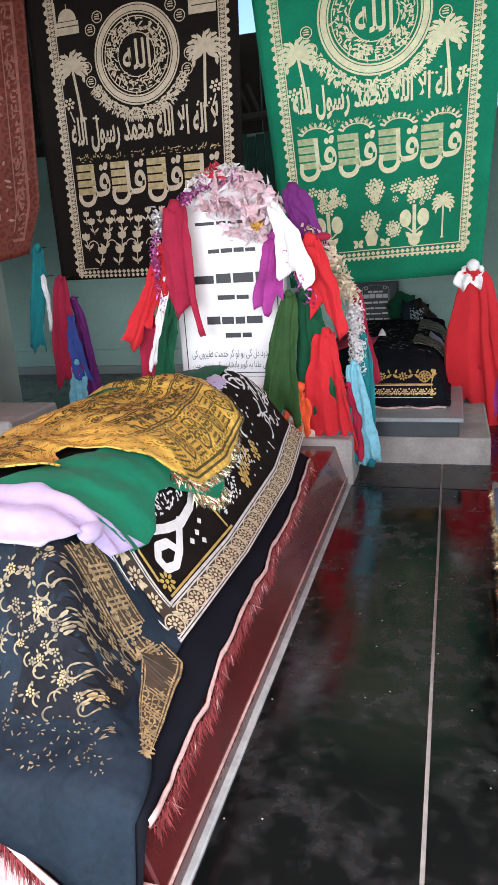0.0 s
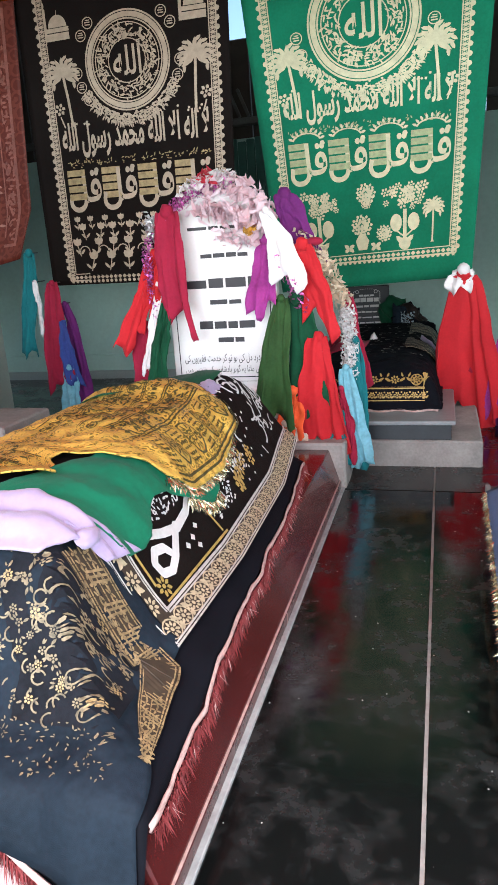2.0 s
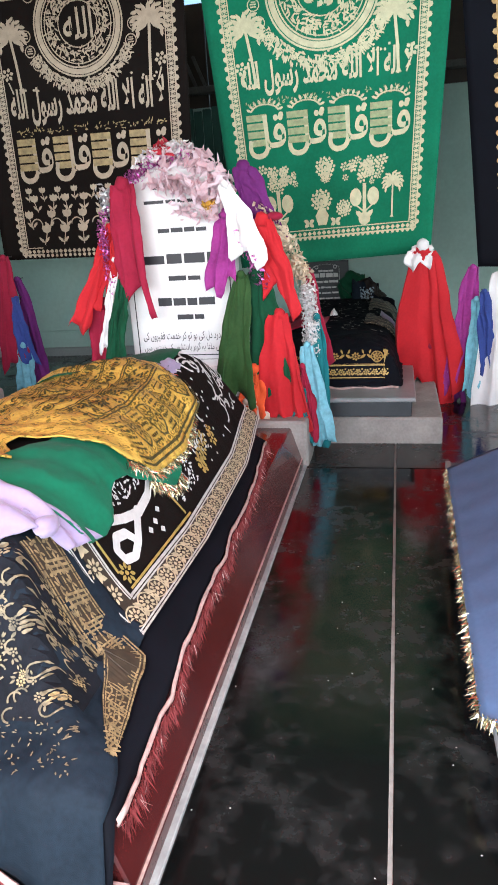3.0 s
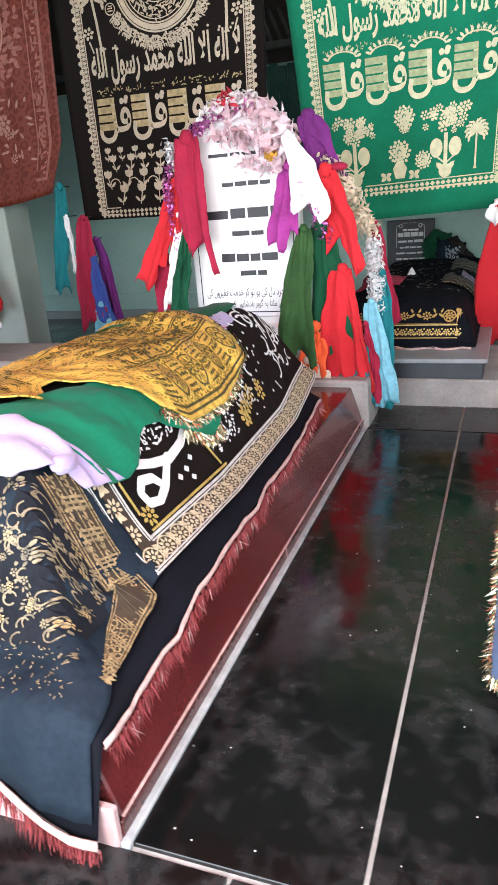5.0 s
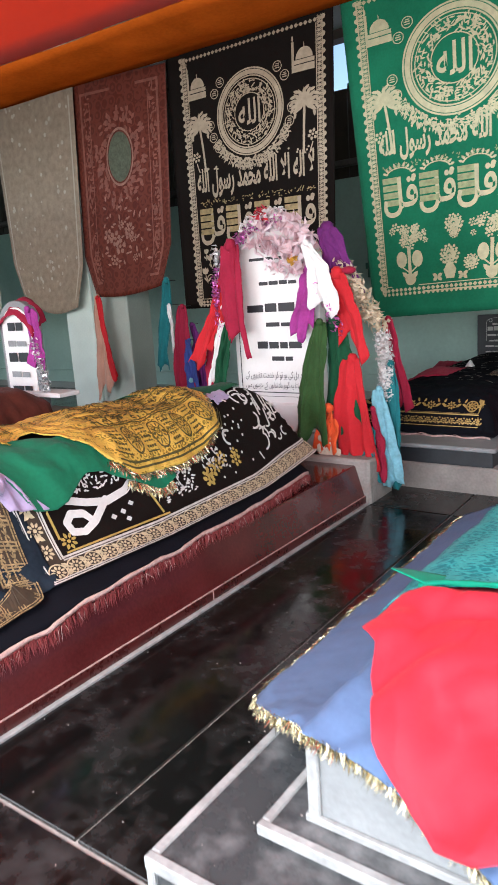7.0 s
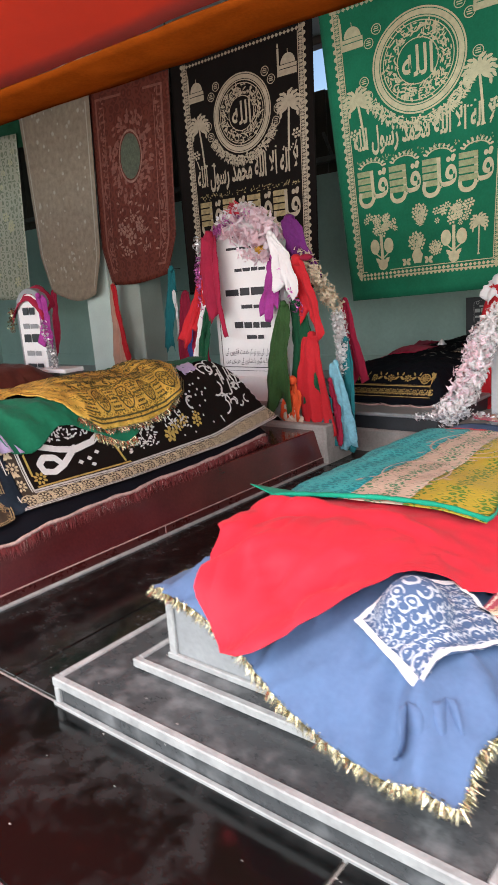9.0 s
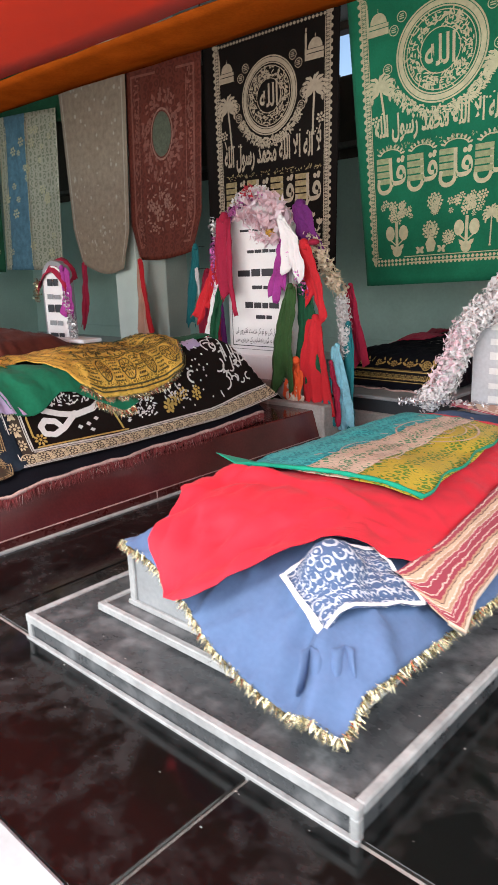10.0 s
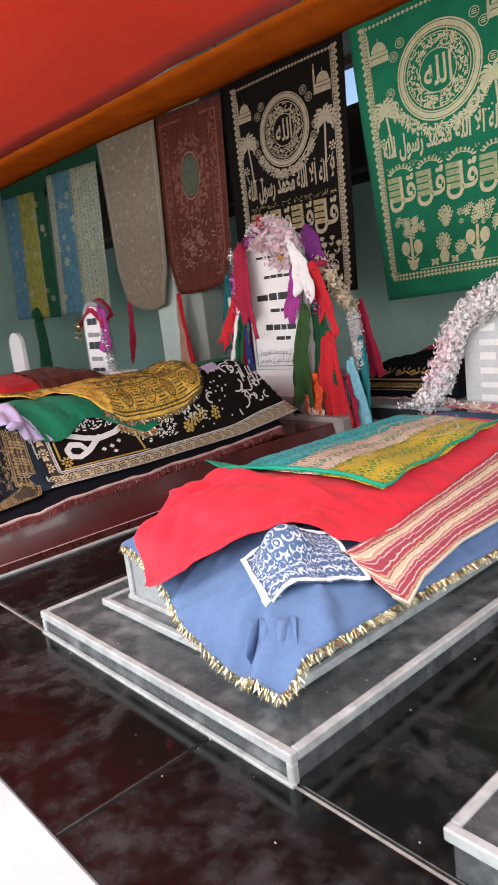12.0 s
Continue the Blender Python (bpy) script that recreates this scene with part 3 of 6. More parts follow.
wall("wall_east", 5.2, 5.4, -0.5, BACK + 0.2, -0.2, TOP, "wall", "sea-green painted side wall")
tagged(part("ceiling", box(-10.6, 5.4, -1.2, BACK + 0.2, TOP, TOP + 0.15, 0), "ceiling"), "dim grey plastered ceiling", "ceiling", kind="structure")

win = thing("window_1", (-1.45, BACK, 1.45), "closed shutter of green vertical boards in the back wall", "window", kind="structure")
for k in range(6):
    x = -1.76 + k * 0.098
    part("shutter_board", box(x, x + 0.090, BACK - 0.030, BACK + 0.002, 1.45, 2.585 + 0.02 * math.sin(k * 2.1), 0.008), "shutter", win)
part("rail", box(-1.78, -1.16, BACK - 0.045, BACK - 0.031, 1.55, 1.62, 0.006), "shutter", win)

pil = thing("pillar", (-4.1, 4.7, 0), "wide pale pier behind the row of banners", "pillar", kind="structure")
# pier front in two tones: pale on the left, darker grey-green on the right
part("shaft", box(-4.60, -4.15, 4.55, 4.95, -0.012, TOP, 0.012), "pillar", pil, "pale part of the pier")
part("shaft", box(-4.148, -3.62, 4.58, 4.95, -0.012, TOP, 0.012), "pillar_grey", pil, "grey-green part of the pier")

# ---- the red canopy over the graves ----
can = thing("canopy", (0, 0.5, 2.62), "orange-red cloth canopy with brown-orange hem stretched overhead", "canopy")
CZ = 2.60


def canopy_edge(x):
    return 2.06 + 0.04 * math.sin(x * 0.9 + 0.4) + (0.012 * (x + 1) if x < 0 else 0.02 * x)


cloth("top", lambda u, v: (-7.2 + 12.2 * u, -1.1 + (canopy_edge(-7.2 + 12.2 * u) - 0.50 + 1.1) * v, CZ + 0.05 * math.sin(7 * u) * (1 - v) + 0.05 * math.sin(math.pi * v) + 0.012 * fbm(9 * u, 4 * v)), 60, 16, "canopy", can)
cloth("hem", lambda u, v: (-7.2 + 12.2 * u, canopy_edge(-7.2 + 12.2 * u) - 0.49 + 0.50 * v, CZ - 0.004 - 0.02 * math.sin(math.pi * v) + 0.012 * fbm(20 * u, 3 * v)), 80, 6, "canopyhem", can, "brown-orange doubled hem", 0.006)


for x_ in (-7.0, -3.0, 1.0, 4.8):
    for y_ in (-1.05, canopy_edge(x_) - 0.03):
        part("rope", box(x_ - 0.006, x_ + 0.006, y_ - 0.006, y_ + 0.006, CZ - 0.01, TOP + 0.01, 0.002), "wire", can)


# ---- hanging banners ----
def surface(corners, amp, phase, hem=0.0, pinch=0.0):
    """A hanging cloth between four corners: top left, top right, bottom right, bottom left. s across, t down."""
    tl, tr, br, bl = [Vector(c) for c in corners]

    def at(s, t, out=0.0):
        p = tl.lerp(tr, s).lerp(bl.lerp(br, s), t)
        p.y += amp * (0.35 + 0.65 * t) * math.sin(phase + 6.5 * s + 1.3 * t) + 0.5 * amp * math.sin(phase * 2 + 15 * s - 2 * t) * t - out
        p.x += pinch * (1 - 2 * s) * max(0.0, t - 0.8) * 5
        p.z += hem * math.sin(math.pi * s) * t
        return p
    return at


def banner(label, corners, amp, phase, material, hem=0.0, pinch=0.0):
    at = surface(corners, amp, phase, hem, pinch)
    c = at(0.5, 0)
    th = thing("hanging_banner", c, label, "banner", "banners hung in a row")
    cloth("fabric", lambda u, v: at(u, v), 36, 40, material, th)
    x0, x1 = at(0, 0), at(1, 0)
    rod = bmesh.new()
    d = x1 - x0
    bmesh.ops.create_cone(rod, cap_ends=True, segments=8, radius1=0.008, radius2=0.008, depth=d.length)
    bmesh.ops.transform(rod, matrix=Matrix.Translation((x0 + x1) / 2) @ d.to_track_quat("Z", "Y").to_matrix().to_4x4(), verts=rod.verts)
    part("cord", rod, "wire", th)
    for e in (x0, x1):
        part("hanging_cord", box(e.x - 0.005, e.x + 0.005, e.y - 0.005, e.y + 0.005, e.z - 0.006, TOP + 0.01, 0.002), "wire", th)
    return th, at


def panel_map(at, s0, s1, t_top, t_bot, height):
    """Maps a panel of unit width and the given height, origin bottom centre, onto a hanging cloth."""
    def f(x, y):
        return at(s0 + (s1 - s0) * (x + 0.5), t_bot + (t_top - t_bot) * y / height, 0.007)
    return f


def design(th, f, H, tone, k, rng):
    """The print of the two great banners: frame, medallion, palms, creed, the four kul and the flower beds."""
    b = Print()
    n = 72
    for side in (-1, 1):
        b.rect(side * 0.5 - 0.004, 0, side * 0.5 + 0.004, H, 24)
        b.rect(side * 0.462 - 0.003, 0.035, side * 0.462 + 0.003, H - 0.035, 24)
        for i in range(n):
            y = H * (i + 0.5) / n
            b.petal(side * 0.481 - 0.017, y, 0, 0.034, 0.015)
            b.petal(side * 0.481, y - 0.011, math.pi / 2, 0.022, 0.014)
            b.disc(side * 0.472, y + 0.011, 0.004, 5)
            b.disc(side * 0.491, y + 0.011, 0.004, 5)
            if i % 2:
                b.disc(side * 0.506, y, 0.014, 8)
    for i in range(34):
        x = -0.5 + (i + 0.5) / 34
        for y in (0.018, H - 0.018):
            b.petal(x - 0.013, y, 0, 0.026, 0.02)
            b.petal(x, y - 0.013, math.pi / 2, 0.026, 0.012)
        b.disc(x, -0.006, 0.010, 8)
    b.rect(-0.5, -0.004, 0.5, 0.004)
    b.rect(-0.46, 0.036, 0.46, 0.041)
    tagged(b.lay("printed_border", f, tone, th), kind="stuff")

    m = Print()
    cy, R = k["my"], k["mr"]
    m.ring(0, cy, 0.80 * R, 0.83 * R, 56, 1.04)
    m.ring(0, cy, 0.845 * R, 0.95 * R, 56, 1.04)
    m.ring(0, cy, 0.965 * R, R, 56, 1.04)
    m.ring(0, cy, 0.735 * R, 0.755 * R, 56, 1.04)
    for i in range(330):
        a, r = rng.uniform(0, 2 * math.pi), rng.uniform(0.47, 0.71) * R
        m.petal(r * math.cos(a), cy + 1.04 * r * math.sin(a), a + rng.choice((0.3, 1.6, 2.4)), 0.11 * R, 0.032 * R)
    m.ring(0, cy, 0.425 * R, 0.445 * R, 40, 1.04)
    m.mesh(*ALLAH, -0.33 * R, cy - 0.30 * R, 0.66 * R, 0.62 * R)
    for i in range(420):
        a, r = rng.uniform(math.pi * 1.14, math.pi * 1.86), rng.uniform(1.05, 1.27) * R
        m.petal(r * math.cos(a), cy + 1.04 * r * math.sin(a), a + rng.choice((0.2, 1.5)), 0.10 * R, 0.03 * R)
    m.lay("printed_medallion", f, tone, th, "round printed medallion with lettering")

    w = Print()
    w.mesh(*KALIMA, -0.44, k["ky"], 0.88, k["kh"])
    for i in range(26):
        w.disc(rng.uniform(-0.42, 0.42), k["ky"] + k["kh"] * rng.uniform(0.85, 1.1), 0.007, 6)
    tagged(w.lay("creed_lettering", f, tone, th), kind="stuff")
    for i in range(4):
        q = Print()
        x = -0.44 + i * 0.222
        q.mesh(*QUL, x, k["qy"], 0.215, k["qh"])
        q.disc(x + 0.195, k["qy"] + k["qh"] * 0.98, 0.014, 8)
        q.lay("kul_lettering", f, tone, th)
    for i in range(4):
        bl = Print()
        x = -0.44 + i * 0.222
        for r in range(4):
            y = k["qy"] + k["qh"] * (0.30 + 0.19 * r)
            bl.rect(x + 0.004, y, x + 0.118, y + k["qh"] * 0.15)
        bl.lay("verse_block", f, "goldprint2" if tone == "gold" else "olivegold", th, "block of fine writing too small to read")
    s = Print()
    texture_bits(s, rng, -0.43, k["ky"] - 0.045, 0.43, k["ky"] - 0.015, 110, 0.013)
    tagged(s.lay("fine_writing", f, "goldprint2" if tone == "gold" else "olivegold", th), kind="stuff")

    for x, lean in ((-0.36, -0.10), (0.37, 0.04 if tone == "gold" else -0.10)):
        g = Print()
        palm(g, x, k["py"], 0.27, lean)
        g.lay("printed_palm", f, tone, th)
    for sx in (-1, 1):
        g = Print()
        dome(g, sx * 0.385, cy + 0.62 * R, 0.13, 0.17)
        g.lay("printed_dome", f, tone, th)
    g = Print()
    for sx in (-1, 1):
        g.flower(sx * 0.43, k["py"] + 0.09, 0.035, 6)
        g.stem([(sx * 0.43, k["py"] + 0.05), (sx * 0.41, k["py"] - 0.01)], 0.008)
        for i, a in enumerate((-0.62, -0.36, -0.1, 0.55, 0.8)):
            x, y = sx * 1.22 * R * math.cos(a), cy + 1.22 * R * math.sin(a)
            g.ring(x, y, 0.026, 0.031, 16)
            g.rect(x - 0.015, y - 0.012, x + 0.015, y - 0.006)
            g.rect(x - 0.017, y, x + 0.014, y + 0.006)
            g.rect(x - 0.010, y + 0.011, x + 0.013, y + 0.016)
    tagged(g.lay("printed_roundel", f, tone, th), kind="stuff")

    fl = Print()
    if k["beds"] == "tulips":
        for row, (y, cnt, sz) in enumerate(((0.055, 7, 0.12), (0.145, 8, 0.11), (0.24, 9, 0.10), (0.30, 9, 0.08))):
            for i in range(cnt):
                x = -0.41 + 0.82 * (i + 0.5 * (row % 2 == 0)) / (cnt - 0.5)
                tulip(fl, x, y, sz, rng.uniform(-0.8, 0.8))
        for i in range(7):
            x = -0.38 + i * 0.127
            fl.ring(x, 0.17, 0.030, 0.036, 14, 1.0, 0, math.pi)
    else:
        for sx in (-0.30, 0.20):
            fl.stem([(sx, 0.06), (sx, 0.26)], 0.020)
            for i in range(26):
                a, r = rng.uniform(0, 2 * math.pi), rng.uniform(0.02, 0.13)
                fl.flower(sx + r * math.cos(a), 0.33 + 0.62 * r * math.sin(a), rng.uniform(0.016, 0.03), 6)
            for i in (-1, 1):
                fl.disc(sx + i * 0.05, 0.19, 0.034, 14, 1.4)
                fl.stem([(sx, 0.11), (sx + i * 0.05, 0.15)], 0.008)
                fl.petal(sx, 0.07, math.pi / 2 - i * 0.8, 0.07, 0.03)
            fl.disc(sx, 0.075, 0.035, 12)
        for x, y, r in ((-0.02, 0.36, 0.055), (-0.05, 0.19, 0.06), (0.08, 0.14, 0.045), (-0.02, 0.31, 0.03)):
            for i in range(7):
                a = i * 0.9
                fl.flower(x + 0.6 * r * math.cos(a), y + 0.6 * r * math.sin(a), r * 0.5, 6)
            fl.flower(x, y, r * 0.6, 7)
        fl.poly([(-0.075, 0.06), (-0.025, 0.06), (-0.01, 0.11), (-0.035, 0.15), (-0.065, 0.15), (-0.09, 0.11)])
        for x in (-0.13, 0.03):
            for a in (0.5, 2.6, -0.7, 3.8):
                fl.petal(x, 0.075, a, 0.035, 0.022)
        palm(fl, 0.36, 0.08, 0.17, 0.0)
        for i in range(4):
            fl.ring(-0.33 + i * 0.222, k["qy"] + k["qh"] * 1.02, 0.075, 0.086, 14, 0.6, 0.3, math.pi - 0.3)
            for j in range(9):
                a = 0.35 + j * 0.3
                fl.petal(-0.33 + i * 0.222 + 0.08 * math.cos(a), k["qy"] + k["qh"] * 1.02 + 0.05 * math.sin(a), a, 0.028, 0.014)
    tagged(fl.lay("printed_flowerbed", f, tone, th), kind="stuff")


rng = random.Random(7)
blk, at_blk = banner("black cloth banner printed with gold medallion, palms and calligraphy", ((-2.72, 4.50, 3.60), (-0.94, 4.50, 3.60), (-1.02, 4.50, 1.23), (-2.72, 4.50, 1.25)), 0.012, 0.4, "black")
design(blk, panel_map(at_blk, 0.105, 0.945, 0.035, 0.985, 1.60), 1.60, "gold", {"my": 1.18, "mr": 0.245, "ky": 0.70, "kh": 0.20, "qy": 0.40, "qh": 0.235, "py": 0.885, "beds": "tulips"}, rng)
grn, at_grn = banner("green cloth banner printed with pale gold medallion, palms and calligraphy", ((-0.90, 4.52, 3.62), (0.96, 4.52, 3.62), (0.80, 4.52, 1.14), (-0.66, 4.52, 1.09)), 0.022, 2.0, "green")
design(grn, panel_map(at_grn, 0.075, 0.915, 0.035, 0.925, 1.64), 1.64, "palegold", {"my": 1.215, "mr": 0.275, "ky": 0.745, "kh": 0.175, "qy": 0.435, "qh": 0.22, "py": 0.80, "beds": "bushes"}, rng)


def scatter_shape(p, rng, x0, y0, x1, y1, n, s):
    for _ in range(n):
        p.flower(rng.uniform(x0, x1), rng.uniform(y0, y1), s * rng.uniform(0.6, 1.2), rng.choice((5, 6, 7)))


# plainer banners to the west of the great black one
brn, at_brn = banner("brown-red brocade banner with an oval embroidered medallion", ((-3.99, 4.47, 3.60), (-2.70, 4.47, 3.53), (-2.84, 4.46, 1.50), (-4.10, 4.46, 1.43)), 0.010, 1.0, "brownred", hem=-0.04, pinch=0.15)
fb_ = panel_map(at_brn, 0.06, 0.94, 0.03, 0.96, 1.7)
p = Print()
for sx in (-1, 1):
    p.rect(sx * 0.47 - 0.012, 0.04, sx * 0.47 + 0.012, 1.66, 24)
    p.rect(sx * 0.36 - 0.005, 0.12, sx * 0.36 + 0.005, 1.58, 24)
for y in (0.04, 1.64):
    p.rect(-0.47, y, 0.47, y + 0.022)
texture_bits(p, rng, -0.45, 0.06, -0.37, 1.62, 120, 0.04)
texture_bits(p, rng, 0.37, 0.06, 0.45, 1.62, 120, 0.04)
for i in range(150):
    a, r = rng.uniform(0, 2 * math.pi), rng.uniform(0.17, 0.29)
    p.petal(r * math.cos(a), 1.10 + 1.35 * r * math.sin(a), a + rng.choice((0, 1.2)), 0.06, 0.03)
p.lay("embroidered_border", fb_, mat("faded_rose_thread", (0.23, 0.075, 0.052), 0.6, metal=0.1, var=0.4, scale=20), brn)
p = Print()
p.ring(0, 1.10, 0.155, 0.17, 40, 1.4)
texture_bits(p, rng, -0.30, 0.15, 0.30, 0.75, 60, 0.045)
scatter_shape(p, rng, -0.26, 0.2, 0.26, 0.7, 9, 0.06)
tagged(p.lay("embroidered_motif", fb_, mat("pale_rose_thread", (0.30, 0.14, 0.105), 0.6, metal=0.1, var=0.4, scale=20), brn), kind="stuff")
p = Print()
p.disc(0, 1.10, 0.145, 28, 1.4)
p.lay("medallion_heart", fb_, mat("grey_green_thread", (0.085, 0.095, 0.06), 0.7, var=0.4, scale=30), brn)

bei, at_bei = banner("plain beige lace cloth hanging with a rounded hem", ((-5.36, 4.44, 3.72), (-3.95, 4.44, 3.63), (-4.10, 4.43, 1.33), (-5.24, 4.43, 1.42)), 0.012, 3.0, "beige", hem=-0.10, pinch=0.13)
p = Print()
for s_ in (-0.47, 0.47):
    p.rect(s_ - 0.008, 0.02, s_ + 0.008, 1.6, 24)
for i in range(70):
    p.disc(rng.uniform(-0.44, 0.44), rng.uniform(0.05, 1.6), rng.uniform(0.008, 0.02), 7)
tagged(p.lay("lace_relief", panel_map(at_bei, 0.02, 0.98, 0.03, 0.97, 1.65), mat("pale_lace_thread", (0.40, 0.35, 0.28), 0.85, var=0.2, scale=20), bei), kind="stuff")

for lab, x0, x1, cols, ph, zt in (("brocade banner in blue and pale gold stripes hung in the row", -7.02, -5.50, ("stripepale", "stripeblue", "stripepale"), 1.7, 3.52),
                                  ("brocade banner in teal and yellow stripes hung in the row", -8.75, -7.15, ("stripeblue", "stripeyellow", "darkgreen"), 0.2, 3.46)):
    corners = ((x0, 4.46, zt), (x1, 4.46, zt - 0.10), (x1 - 0.14, 4.44, 1.34), (x0 - 0.20, 4.44, 1.38))
    at_s = surface(corners, 0.018, ph)
    th = thing("hanging_banner", at_s(0.5, 0), lab, "banner", "banners hung in a row")
    cuts = (0.0, 0.12, 0.50, 1.0) if cols[0] == "stripepale" else (0.0, 0.38, 0.78, 1.0)
    for a, b, c in zip(cuts, cuts[1:], cols):
        cloth("stripe", lambda u, v, a=a, b=b: at_s(a + (b - a) * u, v), 12, 30, c, th)
    p = Print()
    for i in range(26):
        p.flower(rng.uniform(-0.45, 0.45), rng.uniform(0.05, 1.5), rng.uniform(0.03, 0.06), 6)
    for e in cuts[:-1]:
        p.rect(e - 0.5, 0, e - 0.488, 1.55, 20)
    tagged(p.lay("woven_flower_pattern", panel_map(at_s, 0.02, 0.98, 0.03, 0.97, 1.6), "palegold" if zt > 3.5 else "gold", th), kind="stuff")
    cloth("green_backing", lambda u, v: (x0 - 0.1 + (x1 - x0 + 0.3) * u, 4.50 + 0.012 * math.sin(9 * u), TOP + 0.01 - 0.95 * v), 16, 6, "darkgreen", th)

drk, at_drk = banner("black cloth banner with a wide gold ring-patterned border", ((0.90, 4.50, 3.6), (2.75, 4.50, 3.6), (2.55, 4.48, 0.98), (1.145, 4.48, 1.02)), 0.018, 2.2, "plainblack")
p = Print()
for sx in (-1, 1):
    p.rect(sx * 0.5 - 0.008, 0, sx * 0.5 + 0.008, 1.8, 24)
    p.rect(sx * 0.40 - 0.004, 0, sx * 0.40 + 0.004, 1.8, 24)
    for i in range(26):
        p.ring(sx * 0.45, 0.03 + i * 0.068, 0.022, 0.032, 14)
        p.flower(sx * 0.45, 0.03 + i * 0.068, 0.02, 6)
        p.petal(sx * 0.5, 0.06 + i * 0.068, 0 if sx > 0 else math.pi, 0.03, 0.03)
p.rect(-0.5, 0, 0.5, 0.012)
for i in range(14):
    p.ring(-0.46 + i * 0.071, 0.05, 0.022, 0.032, 14)
texture_bits(p, rng, -0.36, 0.1, 0.36, 1.75, 260, 0.035)
p.lay("gold_ring_border", panel_map(at_drk, 0.13, 0.92, 0.03, 0.96, 1.8), mat("ochre_gold_print", (0.42, 0.27, 0.11), 0.5, metal=0.3, var=0.3, scale=30), drk)


# ---- surfaces of the draped graves ----
def table(tab, d):
    if d <= tab[0][0]:
        return tab[0][1]
    for (a, ha), (b, hb) in zip(tab, tab[1:]):
        if d <= b:
            return ha + (hb - ha) * (d - a) / (b - a)
    return tab[-1][1]


PROFILE_A = [(-0.20, 0.03), (-0.08, 0.16), (0.0, 0.285), (0.13, 0.33), (0.20, 0.395), (0.26, 0.485), (0.31, 0.585), (0.36, 0.675), (0.42, 0.73), (0.52, 0.765), (0.75, 0.785)]
PROFILE_B = [(-0.4, 0.06), (-0.17, 0.16), (0.0, 0.335), (0.08, 0.385), (0.2, 0.445), (0.32, 0.48), (0.5, 0.495)]


def soft(tab, d):
    return (table(tab, d - 0.03) + 2 * table(tab, d) + table(tab, d + 0.03)) / 4


def height_a(x, y):
    d = min(-0.05 - x, x + 1.49, 0.02 + (y - 0.03) * (0.95 if y > 0.03 else 2.6), 0.10 + (2.75 - y) * 0.9)
    z = soft(PROFILE_A, d)
    z += 0.055 * math.exp(-((y - 2.30) / 0.22) ** 2 - ((x + 0.52) / 0.22) ** 2)
    return z


def height_b(x, y):
    left = x - 1.12
    d = min(2.12 - x, left * 0.45 if left < 0 else left * 2.6, y - 0.25)
    if y < 0.5:
        d = min(d, (y - 0.25) * 1.4 if y > 0.25 else y - 0.25)
    knob = 0.085 * math.exp(-((x - 1.955) ** 2 + (y - 0.38) ** 2) / 0.0022)
    return soft(PROFILE_B, d) + knob


def laid(h, x, y, off):
    e = 0.01
    n = Vector((h(x - e, y) - h(x + e, y), h(x, y - e) - h(x, y + e), 2 * e)).normalized()
    return Vector((x, y, h(x, y))) + n * off


def overlay(name, label, h, y0, y1, xl, xr, off, material, wrinkle=0.006, scale=9.0, nu=40, nv=50, category="cloth", parent=None, thick=0.003, dense=1.0, lift=None, folds=None, crease=0.6):
    """A cloth laid over a grave: from y0 to y1, between the edges xl(y) and xr(y)."""
    def f(u, v):
        y = y0 + (y1 - y0) * v
        a, b = table(xl, y), table(xr, y)
        x = a + (b - a) * (u ** dense)
        if lift:
            y += lift(x) * (1 - v) ** 6
        k = 0.5 + 0.5 * fbm(x, y, off * 40, scale) + crease * (1 - abs(fbm(x, y, off * 90 + 3, scale * 0.9))) ** 3
        return laid(h, x, y, off + wrinkle * 2 * k + (folds(x, y) if folds else 0.0))
    if parent is None:
        th = tagged(cloth(name, f, nu, nv, material, None, "", thick), label, category)
        return th
    return cloth(name, f, nu, nv, material, parent, label, thick)


def blades(name, path, n, length, width, material, down=(0, 0, -1), spread=0.5, seed=1, parent=None, jitter=0.006):
    """Threads or foil blades along a path, falling the way of down."""
    r = random.Random(seed)
    seg = [(Vector(b) - Vector(a)).length for a, b in zip(path, path[1:])]
    total = sum(seg)
    verts, faces = [], []
    for i in range(n):
        d = r.uniform(0, total)
        k = 0
        while k < len(seg) - 1 and d > seg[k]:
            d -= seg[k]
            k += 1
        p0 = Vector(path[k]).lerp(Vector(path[k + 1]), min(1, d / max(seg[k], 1e-6))) + Vector([r.uniform(-jitter, jitter) for _ in range(3)])
        w = (Vector(down) + Vector([r.uniform(-spread, spread) for _ in range(3)])).normalized() * length * r.uniform(0.5, 1.2)
        s = Vector([r.uniform(-1, 1) for _ in range(3)]).normalized() * width
        b = len(verts)
        verts += [p0 - s, p0 + s, p0 + w * 0.6 + s * 0.8, p0 + w]
        faces += [(b, b + 1, b + 2), (b, b + 2, b + 3)]
    me = bpy.data.meshes.new(name)
    me.from_pydata([tuple(v) for v in verts], [], faces)
    me.materials.append(M[material] if isinstance(material, str) else material)
    ob = new(name, me)
    if parent:
        ob.parent = parent
        ob.matrix_parent_inverse = parent.matrix_world.inverted()
    ob["kind"] = "stuff"
    return ob


